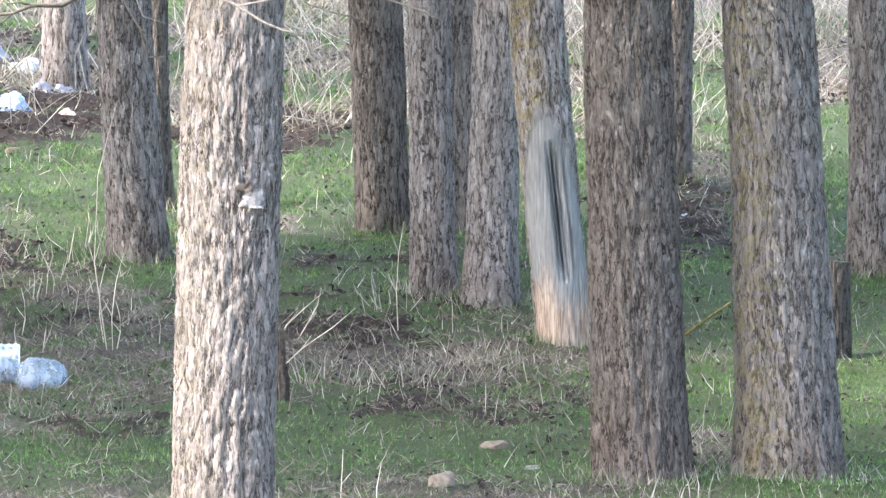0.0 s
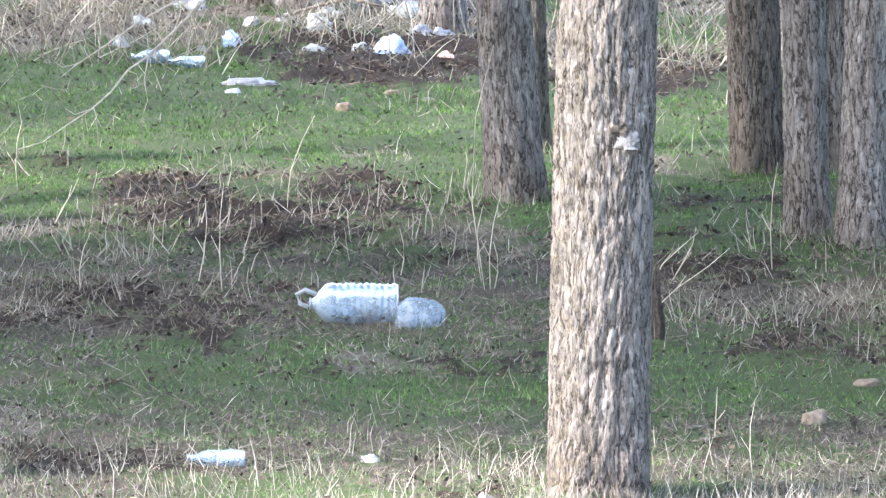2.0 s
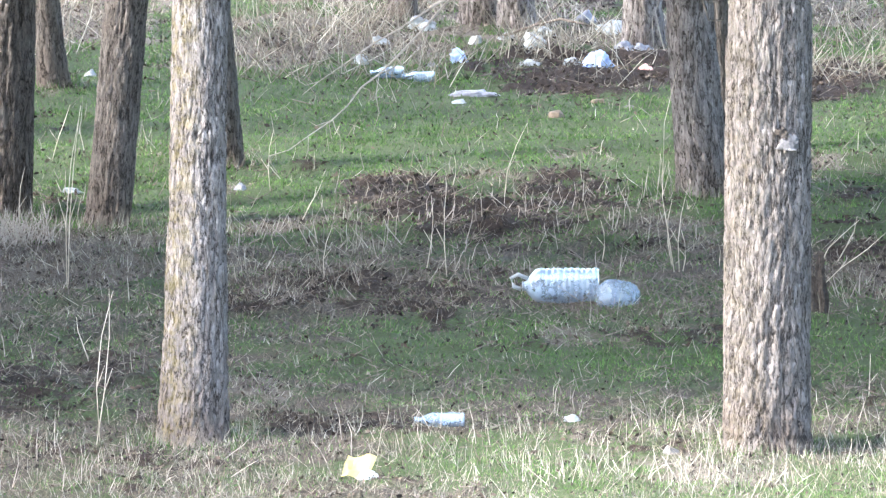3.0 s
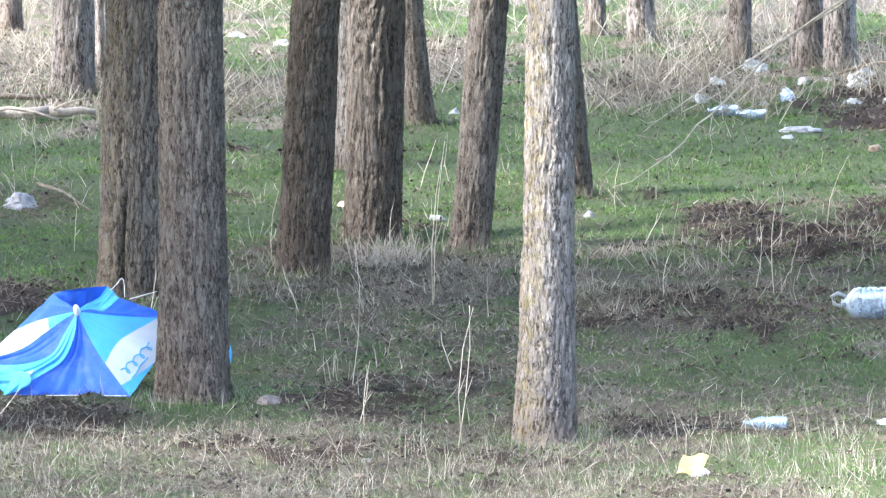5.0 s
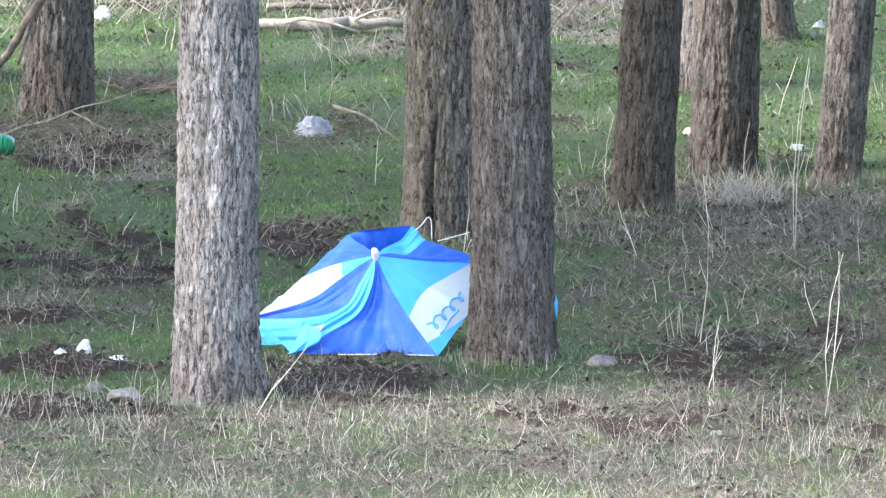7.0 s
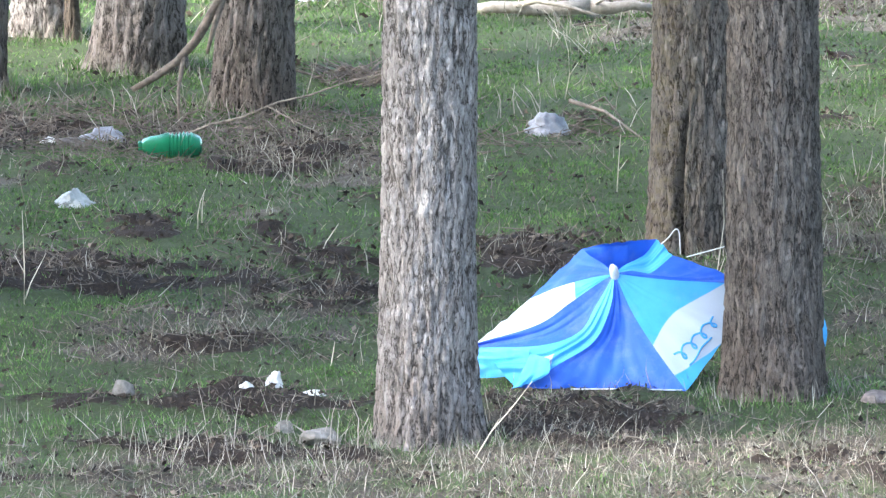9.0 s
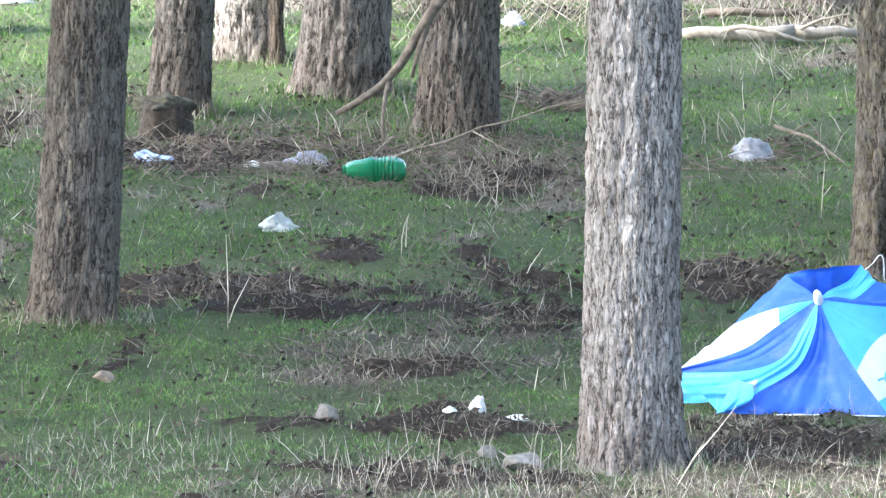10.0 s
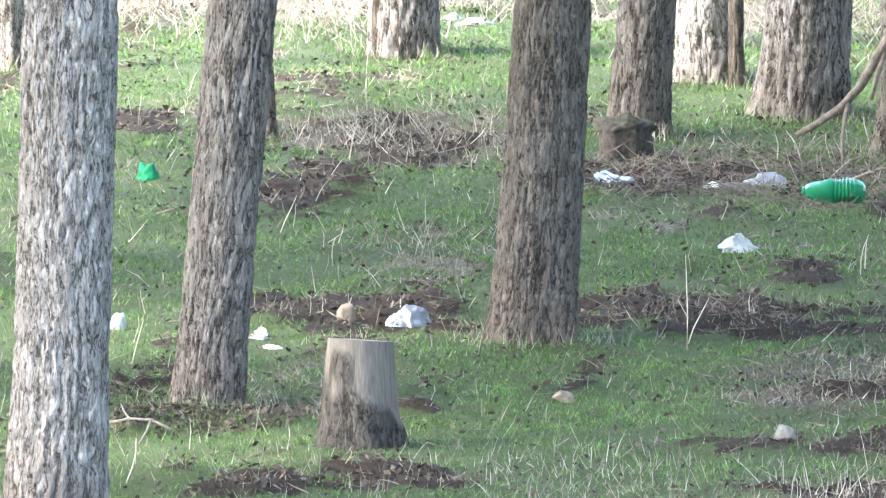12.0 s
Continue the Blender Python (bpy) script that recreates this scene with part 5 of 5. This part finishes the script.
def lathe_x(name, profile, mat, crumple=0.0, squash=1.0, sides=32):
    """A hollow-looking body of revolution lying along x: profile of (x, radius)."""
    V, F = [], []
    for x, r in profile:
        for s in range(sides):
            a = 2 * math.pi * s / sides
            k = 1 + crumple * noise.noise(Vector((x * 14, math.cos(a) * 1.6, math.sin(a) * 1.6)))
            V.append((x, r * k * math.cos(a), r * k * math.sin(a) * squash))
    for k in range(len(profile) - 1):
        for s in range(sides):
            F.append((k * sides + s, k * sides + (s + 1) % sides, (k + 1) * sides + (s + 1) % sides, (k + 1) * sides + s))
    F += [tuple(range(sides - 1, -1, -1)), tuple((len(profile) - 1) * sides + s for s in range(sides))]
    return mesh_from(name, V, F, mat)


def ribbed(x0, x1, r, n, depth):
    return [(x0 + (x1 - x0) * i / (6 * n), r - depth * (0.5 - 0.5 * math.cos(math.pi * i / 3))) for i in range(6 * n + 1)]


def big_bottle(x, y, turn):
    root = tagged(new("water_bottle"), "large clear bluish ribbed plastic water bottle lying empty", "bottle")
    root.location, root.rotation_euler = (x, y, ground_z(x, y) + 0.1), (0, 0, turn)
    prof = [(0.232, 0.06), (0.238, 0.096)] + ribbed(0.215, -0.12, 0.105, 9, 0.007) + [(-0.16, 0.095), (-0.20, 0.055), (-0.222, 0.026), (-0.245, 0.024)]
    part("bottle_body", lathe_x("bottle_body", [(a, c * 1.12) for a, c in prof], CLEAR, 0.05, 1.0), root)
    part("collar", lathe_x("collar", [(-0.238, 0.031), (-0.246, 0.031)], WHITE), root)
    v, f = tube([(-0.21, 0, 0.05), (-0.27, 0, 0.075), (-0.315, 0, 0.05), (-0.30, 0, 0.0), (-0.25, 0, -0.02)], [0.013] * 5, 8)
    part("handle", mesh_from("handle", v, f, WHITE), root, "white plastic carrying handle")
    return root


big_bottle(0.23, 42.04, 0.06)
lump("bottle_base", "pale blue cut plastic bottle half beside a large bottle", "bottle", 0.60, 41.81, 0.290, 0.183, CLEAR, 0.7, 0.22, 0.1, False, 4)


def small_bottle(x, y, length, r, turn, mat, label, dent=0.9, blunt=False):
    root = tagged(new("plastic_bottle"), label, "bottle")
    root.location, root.rotation_euler = (x, y, ground_z(x, y) + r * dent), (0, 0, turn)
    h = length / 2
    prof = [(h - 0.005, r * 0.6), (h, r * 0.92)] + ribbed(h - 0.01, -h * 0.3, r, 7, r * 0.06) + [(-h * 0.5, r * 0.9), (-h * 0.75, r * 0.5), (-h * 0.86, r * 0.34), (-h, r * 0.32)]
    if blunt:
        prof = [(h, r * 0.4), (h - 0.015, r * 0.8), (h - 0.05, r * 1.0)] + ribbed(h - 0.06, -h * 0.1, r * 1.05, 6, r * 0.17) + [(-h * 0.4, r * 0.92), (-h * 0.7, r * 0.78), (-h * 0.92, r * 0.55), (-h, r * 0.36)]
    part("bottle_body", lathe_x("bottle_body", prof, mat, 0.14 if blunt else 0.2, dent), root)
    part("cap", lathe_x("cap", [(-h + 0.002, r * 0.38), (-h - 0.016, r * 0.38)], mat), root)
    return root


small_bottle(-0.16, 36.17, 0.287, 0.049, 0.05, CLEAR, "small clear crushed plastic bottle lying in straw")
small_bottle(-8.25, 46.25, 0.328, 0.073, 0.12, GREENP, "bright green plastic bottle lying on leaf litter", 0.95, True)
small_bottle(-1.57, 52.86, 0.212, 0.043, 0.2, CLEAR, "clear plastic bottle lying at the edge of bare soil")
small_bottle(-1.35, 52.79, 0.210, 0.040, -0.1, CLEAR, "clear plastic bottle lying at the edge of bare soil")


def carton(x, y):
    """A bent yellow carton with one white torn flap."""
    root = tagged(new("torn_carton"), "torn yellow and white carton lying in straw", "carton")
    root.location = (x, y + 0.06, ground_z(x, y))
    bm = bmesh.new()
    grid = {}
    for i in range(9):
        for j in range(7):
            u, v = i / 8, j / 6
            z = 0.012 + 0.115 * v + 0.012 * math.sin(u * 7 + v * 3) + 0.02 * noise.noise(Vector((u * 3, v * 3, 2)))
            grid[i, j] = bm.verts.new((-0.10 + 0.17 * u + 0.04 * v, 0.10 * v, z))
    for i in range(8):
        for j in range(6):
            bm.faces.new((grid[i, j], grid[i + 1, j], grid[i + 1, j + 1], grid[i, j + 1]))
    bmesh.ops.solidify(bm, geom=bm.faces[:], thickness=0.004)
    me = bpy.data.meshes.new("panel")
    bm.to_mesh(me)
    bm.free()
    me.materials.append(YELLOW)
    part("panel", me, root)
    flap = part("flap", film_mesh(0.13, 0.07, 0.06, 5, PAPER), root, "white torn paper flap")
    flap.location = (0.06, -0.01, 0.0)
    return root


carton(-0.53, 34.14)


# ---- stumps, fallen log ----
def stump(x, y, r0, r1, tall, mat_top, tone, label, seed, bare):
    root = tagged(new("tree_stump"), label, "stump")
    root.location = (x, y, ground_z(x, y) - 0.01)
    me = trunk_mesh(r0, r1, tall, 0.0, seed, 0.7, bare, 0.0, 3.2)
    bm = bmesh.new()
    bm.from_mesh(me)
    cut = Vector((0.05, 0.13, 1)).normalized()
    got = bmesh.ops.bisect_plane(bm, geom=bm.verts[:] + bm.edges[:] + bm.faces[:], plane_co=(0, 0, tall), plane_no=cut, clear_outer=True)
    edges = [e for e in got["geom_cut"] if isinstance(e, bmesh.types.BMEdge)]
    bm.to_mesh(me)
    ring = sorted({v for e in edges for v in e.verts}, key=lambda v: math.atan2(v.co.y, v.co.x))
    top = [tuple(v.co * 0.995) for v in ring]
    bm.free()
    wood = part("bark", me, root)
    wood["tone"] = tone
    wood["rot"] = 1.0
    if len(top) > 8:
        part("cut_face", mesh_from("cut_face", top, [tuple(range(len(top)))], mat_top, False), root, "weathered sawn top")
    return root


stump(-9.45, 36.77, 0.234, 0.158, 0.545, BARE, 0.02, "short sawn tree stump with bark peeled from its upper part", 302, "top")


def rotten_stump(x, y, r, tall):
    """A hollow rotten stump: ragged rounded rim round a dark cavity."""
    V, F, n = [], [], 72
    prof = ((1.12, -0.05), (1.06, 0.12), (1.0, 0.4), (0.98, 0.72), (0.93, 0.92), (0.84, 1.0), (0.72, 0.97), (0.62, 0.75), (0.5, 0.35), (0.2, 0.25))
    for q, z in prof:
        for s in range(n):
            a = 2 * math.pi * s / n
            e = Vector((math.cos(a), math.sin(a), 0))
            rim = 0.9 + 0.25 * noise.noise(e * 1.1 + Vector((4, 1, 2))) + 0.07 * noise.noise(e * 4)
            k = q * (1 + 0.13 * noise.noise(e * 2 + Vector((0, 0, z))) + 0.07 * noise.noise(e * 9 + Vector((0, 0, z * 3))))
            V.append((e.x * r * k, e.y * r * k, z * tall * rim))
    for k in range(len(prof) - 1):
        for s in range(n):
            F.append((k * n + s, k * n + (s + 1) % n, (k + 1) * n + (s + 1) % n, (k + 1) * n + s))
    F.append(tuple((len(prof) - 1) * n + s for s in range(n)))
    root = tagged(new("rotten_stump"), "low dark rotten stump with a mossy cap beside a tree", "stump")
    root.location = (x, y, ground_z(x, y))
    part("body", mesh_from("body", V, F, SHAG), root)
    cap = part("cap", lump_mesh("cap", 2.05 * r, 1.8 * r, 0.42 * tall, 31, MOSS, 0.55, False, 4), root, "grey-green mossy crust")
    cap.location = (-0.12 * r, 0.1 * r, 0.66 * tall)
    return root


rotten_stump(-9.61, 47.88, 0.141, 0.226)
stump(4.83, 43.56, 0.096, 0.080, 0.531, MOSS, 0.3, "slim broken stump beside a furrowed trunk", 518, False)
branch("fallen_log", "pale sunlit fallen log with bark gone", PALETWIG,
       (0.034, 0.046, [(-7.30, 52.50, 0.03), (-7.19, 52.47, 0.05), (-7.06, 52.49, 0.045), (-6.93, 52.52, 0.03), (-6.79, 52.49, 0.045), (-6.64, 52.52, 0.055)]),
       (0.046, 0.024, [(-6.64, 52.52, 0.055), (-6.52, 52.55, 0.04), (-6.40, 52.56, 0.06), (-6.29, 52.58, 0.04)]),
       (0.020, 0.008, [(-7.06, 52.48, 0.06), (-6.92, 52.37, 0.10), (-6.74, 52.30, 0.08), (-6.55, 52.25, 0.03)]),
       (0.0110, 0.0054, [(-6.61, 52.51, 0.07), (-6.48, 52.41, 0.14), (-6.31, 52.37, 0.18)]))
branch("fallen_log", "thin dark log lying behind a pale one", DARKTWIG,
       (0.028, 0.020, [(-7.26, 53.50, 0.03), (-7.08, 53.47, 0.05), (-6.88, 53.53, 0.03), (-6.68, 53.55, 0.04)]))
branch("fallen_branch", "thin forked branch lying on brown litter", TWIG,
       (0.0090, 0.0060, [(-10.45, 37.10, 0.015), (-10.56, 37.16, 0.05), (-10.66, 37.12, 0.06), (-10.79, 37.15, 0.03), (-10.90, 37.22, 0.01)]),
       (0.0060, 0.0035, [(-10.66, 37.12, 0.06), (-10.74, 37.45, 0.05), (-10.83, 37.92, 0.02)]),
       (0.0060, 0.0035, [(-10.56, 37.16, 0.05), (-10.53, 36.85, 0.04), (-10.53, 36.59, 0.01)]))
branch("mossy_stick", "yellow mossy stick leaning in grass", LICHENED,
       (0.0095, 0.0060, [(4.00, 44.28, 0.02), (4.09, 44.20, 0.10), (4.17, 44.12, 0.17), (4.25, 44.05, 0.24)]))
lump("dark_burl", "dark shaggy root clump beside a pale trunk", "root clump", 1.89, 41.36, 0.119, 0.335, SHAG, 0.8, 0.7, 0.0, True, 4)

scar = part("scar", lump_mesh("scar", 0.10, 0.03, 0.075, 23, SCAR, 0.95, False, 4), spot_tree, "pale torn scar on the bark")
scar.location = (0.143, -0.215, 1.85)
# Raised lump whose dark colour stands for the shade of a bark recess.
recess_lump = part("recess_lump", lump_mesh("recess_lump", 0.06, 0.03, 0.045, 14, SHAG, 0.8, False, 4), spot_tree, "dark lump standing for the shaded recess above the scar")
recess_lump.location = (0.097, -0.23, 1.94)


# ---- the collapsed sunshade ----
def smooth_line(points, n):
    """n + 1 points along a smooth curve through the given ones."""
    P = [Vector(p) for p in points]
    P = [P[0] * 2 - P[1]] + P + [P[-1] * 2 - P[-2]]
    out = []
    for i in range(n + 1):
        t = i / n * (len(P) - 3)
        k = min(int(t), len(P) - 4)
        t -= k
        a, b, c, d = P[k:k + 4]
        out.append(0.5 * (2 * b + (c - a) * t + (2 * a - 5 * b + 4 * c - d) * t * t + (3 * b - a - 3 * c + d) * t ** 3))
    return out


def cloth_sheet(left, right, mat, sag, seed, ripple, band, nu=40, nv=30, pocket=False):
    """Cloth stretched between two seams: sag hangs it inwards, ripple folds it along its length; a pocket sinks below its standing rim."""
    a, b = smooth_line(left, nu), smooth_line(right, nu)
    V, prints, F = [], [], []
    for i in range(nu + 1):
        u = i / nu
        across = b[i] - a[i]
        out = Vector((0, -1, 0.35)).normalized()
        for j in range(nv + 1):
            v = j / nv
            p = a[i] + across * v
            hang = math.sin(math.pi * v)
            if pocket:
                p += Vector((0, 0.35, -0.94)) * sag * hang ** 0.6 * math.sin(math.pi * min(u / 0.9, 1.0)) + Vector((0, -0.10, 0.02)) * hang * u ** 9
            else:
                p += out * (-sag * hang * u ** 0.8)
            p += out * ripple * hang * u * (noise.noise(Vector((v * 5 + seed, u * 1.3, seed))) + 0.5 * noise.noise(Vector((v * 11, u * 3 + seed, seed))))
            p.z += 0.012 * hang * u ** 6 * noise.noise(Vector((v * 8, seed, 0)))
            p.z = max(p.z, 0.003 + 0.004 * v)
            V.append(p)
            prints.append(0.5 + 7 * band(u, v))
    for i in range(nu):
        for j in range(nv):
            k = i * (nv + 1) + j
            F.append((k, k + 1, k + nv + 2, k + nv + 1))
    me = mesh_from("canopy_panel", V, F, mat)
    me.attributes.new("print", "FLOAT", "POINT").data.foreach_set("value", prints)
    return me


def sunshade():
    root = tagged(new("beach_umbrella"), "collapsed blue, sky-blue and white beach umbrella lying against a tree", "umbrella")
    root.location = (-4.95, 37.81, ground_z(-4.95, 37.6))
    apex = (-0.026, -0.062, 0.555)
    seams = [
        (apex, (0.228, -0.002, 0.519), (0.484, 0.118, 0.491), (0.669, 0.248, 0.456)),
        (apex, (0.069, -0.112, 0.362), (0.206, -0.212, 0.179), (0.355, -0.302, 0.004)),
        (apex, (-0.042, -0.132, 0.392), (-0.119, -0.202, 0.230), (-0.297, -0.262, 0.118), (-0.405, -0.302, 0.045), (-0.497, -0.312, 0.012)),
        (apex, (-0.115, -0.102, 0.401), (-0.195, -0.152, 0.273), (-0.376, -0.172, 0.206), (-0.703, -0.082, 0.178)),
        (apex, (-0.111, -0.062, 0.503), (-0.244, -0.082, 0.411), (-0.414, -0.082, 0.295), (-0.721, -0.042, 0.195)),
        (apex, (-0.150, -0.032, 0.527), (-0.312, 0.028, 0.474), (-0.472, 0.118, 0.397)),
        (apex, (-0.088, -0.002, 0.594), (-0.165, 0.118, 0.616), (-0.222, 0.248, 0.634)),
        (apex, (0.004, 0.118, 0.573), (0.082, 0.318, 0.598), (0.135, 0.418, 0.665)),
        (apex, (0.056, -0.032, 0.566), (0.139, 0.038, 0.546), (0.230, 0.258, 0.605)),
    ]

    def no_print(u, v):
        return -1.0

    def right_band(u, v):
        return min(u - (0.60 + 0.10 * (1 - v)) + 0.10 * math.sin(math.pi * v), 0.86 + 0.3 * (1 - v) - u)

    def strip_band(u, v):
        return min(u - 0.66, 0.80 - u, 0.62 - v)

    def left_band(u, v):
        return u - (0.46 + 0.05 * v)

    panels = (
        (0, 1, CLOTH_CYAN, 0.03, 0.03, right_band, "sky-blue cloth panel with a white printed band"),
        (1, 2, CLOTH_DARK, 0.05, 0.05, no_print, "deep blue cloth panel"),
        (2, 3, CLOTH_CYAN, -0.01, 0.05, strip_band, "folded sky-blue cloth panel with a white patch"),
        (3, 4, CLOTH_DARK, 0.02, 0.03, no_print, "deep blue cloth panel"),
        (4, 5, CLOTH_CYAN, 0.01, 0.03, left_band, "sky-blue cloth panel with a white printed end"),
        (5, 6, CLOTH_DARK, 0.00, 0.02, no_print, "deep blue cloth panel"),
        (6, 7, CLOTH_DARK, 0.30, 0.03, no_print, "deep blue cloth panel sunk into a hollow"),
        (7, 8, CLOTH_CYAN, 0.02, 0.05, no_print, "sky-blue cloth fold at the rim"),
        (8, 0, CLOTH_DARK, -0.02, 0.03, no_print, "deep blue cloth panel"),
    )
    for k, (i, j, mat, sag, ripple, band, label) in enumerate(panels):
        part("canopy_panel", cloth_sheet(seams[i], seams[j], mat, sag, 3.1 * k + 1, ripple, band, pocket=i == 6), root, label)
    # loose ends of the folded panel
    tail = ((-0.440, -0.200, 0.195), (-0.56, -0.16, 0.185), (-0.702, -0.087, 0.173)), ((-0.445, -0.235, 0.100), (-0.56, -0.19, 0.05), (-0.715, -0.107, 0.028))
    part("cloth_flap", cloth_sheet(tail[0], tail[1], CLOTH_CYAN, -0.03, 5.5, 0.06, no_print, 20, 14), root, "sky-blue flap turned over on the grass")
    tip = ((-0.430, -0.232, 0.175), (-0.475, -0.290, 0.075), (-0.512, -0.330, 0.010)), ((-0.330, -0.285, 0.155), (-0.330, -0.330, 0.090), (-0.420, -0.335, 0.035))
    part("cloth_flap", cloth_sheet(tip[0], tip[1], CLOTH_CYAN, -0.02, 9.5, 0.04, no_print, 16, 12), root, "sky-blue pointed corner of cloth")
    far = ((0.86, 0.59, 0.30), (0.88, 0.60, 0.20), (0.87, 0.60, 0.06)), ((0.945, 0.62, 0.285), (0.972, 0.60, 0.18), (0.955, 0.60, 0.07))
    part("cloth_fold", cloth_sheet(far[0], far[1], CLOTH_CYAN, -0.03, 2.5, 0.05, no_print, 14, 10), root, "dull blue fold of cloth behind the tree")
    # flowing printed strokes in place of lettering, flush on the white band
    a, b = smooth_line(seams[0], 40), smooth_line(seams[1], 40)

    def on_band(u, v):
        i = min(int(u * 40), 39)
        f = u * 40 - i
        p, q = a[i].lerp(a[i + 1], f), b[i].lerp(b[i + 1], f)
        out = Vector((0, -1, 0.35)).normalized()
        hang = math.sin(math.pi * v)
        wave = noise.noise(Vector((v * 5 + 1, u * 1.3, 1))) + 0.5 * noise.noise(Vector((v * 11, u * 3 + 1, 1)))
        return p.lerp(q, v) + out * (-0.03 * hang * u ** 0.8 + 0.03 * hang * u * wave + 0.004)

    def stroke(points, width):
        pts = [on_band(u, v) for u, v in points]
        fine = smooth_line(pts, 6 * len(pts))
        v, f = tube(fine, [width] * len(fine), 6)
        part("printed_stroke", mesh_from("printed_stroke", v, f, CLOTH_CYAN), root, "sky-blue printed stroke")

    stroke([(0.80 - 0.045 * math.cos(1.05 * k) + 0.002 * k, 0.88 - 0.021 * k - 0.04 * math.sin(1.05 * k)) for k in range(25)], 0.0052)
    stroke([(0.90 + 0.010 * math.sin(1.3 * k), 0.84 - 0.05 * k) for k in range(7)], 0.0045)
    top = Vector(apex)
    v, f = tube([top + Vector((0, 0.02, -0.03)), top + Vector((0.0, -0.01, 0.0)), top + Vector((-0.004, -0.035, 0.03)), top + Vector((-0.008, -0.05, 0.045))], [0.018, 0.024, 0.021, 0.013], 14)
    part("finial", mesh_from("finial", v, f, WHITE_METAL), root, "white plastic finial")
    v, f = tube([top + Vector((0, 0.03, -0.03)), Vector((0.30, 0.62, 0.03))], [0.014, 0.014], 10)
    part("pole", mesh_from("pole", v, f, WHITE_METAL), root)
    for pts in ([(0.150, 0.438, 0.634), (0.190, 0.455, 0.668), (0.222, 0.468, 0.708), (0.243, 0.468, 0.690), (0.250, 0.448, 0.585)], [(0.287, 0.398, 0.580), (0.381, 0.448, 0.601), (0.467, 0.498, 0.620)]):
        fine = smooth_line(pts, 14)
        v, f = tube(fine, [0.0028] * len(fine), 6)
        part("rib", mesh_from("rib", v, f, WHITE_METAL), root, "white bent wire rib")
    fine = smooth_line([(-0.222, -0.312, 0.008), (0.032, -0.314, 0.012), (0.335, -0.312, 0.010)], 12)
    v, f = tube(fine, [0.0035] * len(fine), 5)
    part("hem", mesh_from("hem", v, f, WHITE_METAL), root, "pale stitched hem on the ground")
    return root


sunshade()
dry_stalk(-4.71, 39.40, 0.87, 0.11)
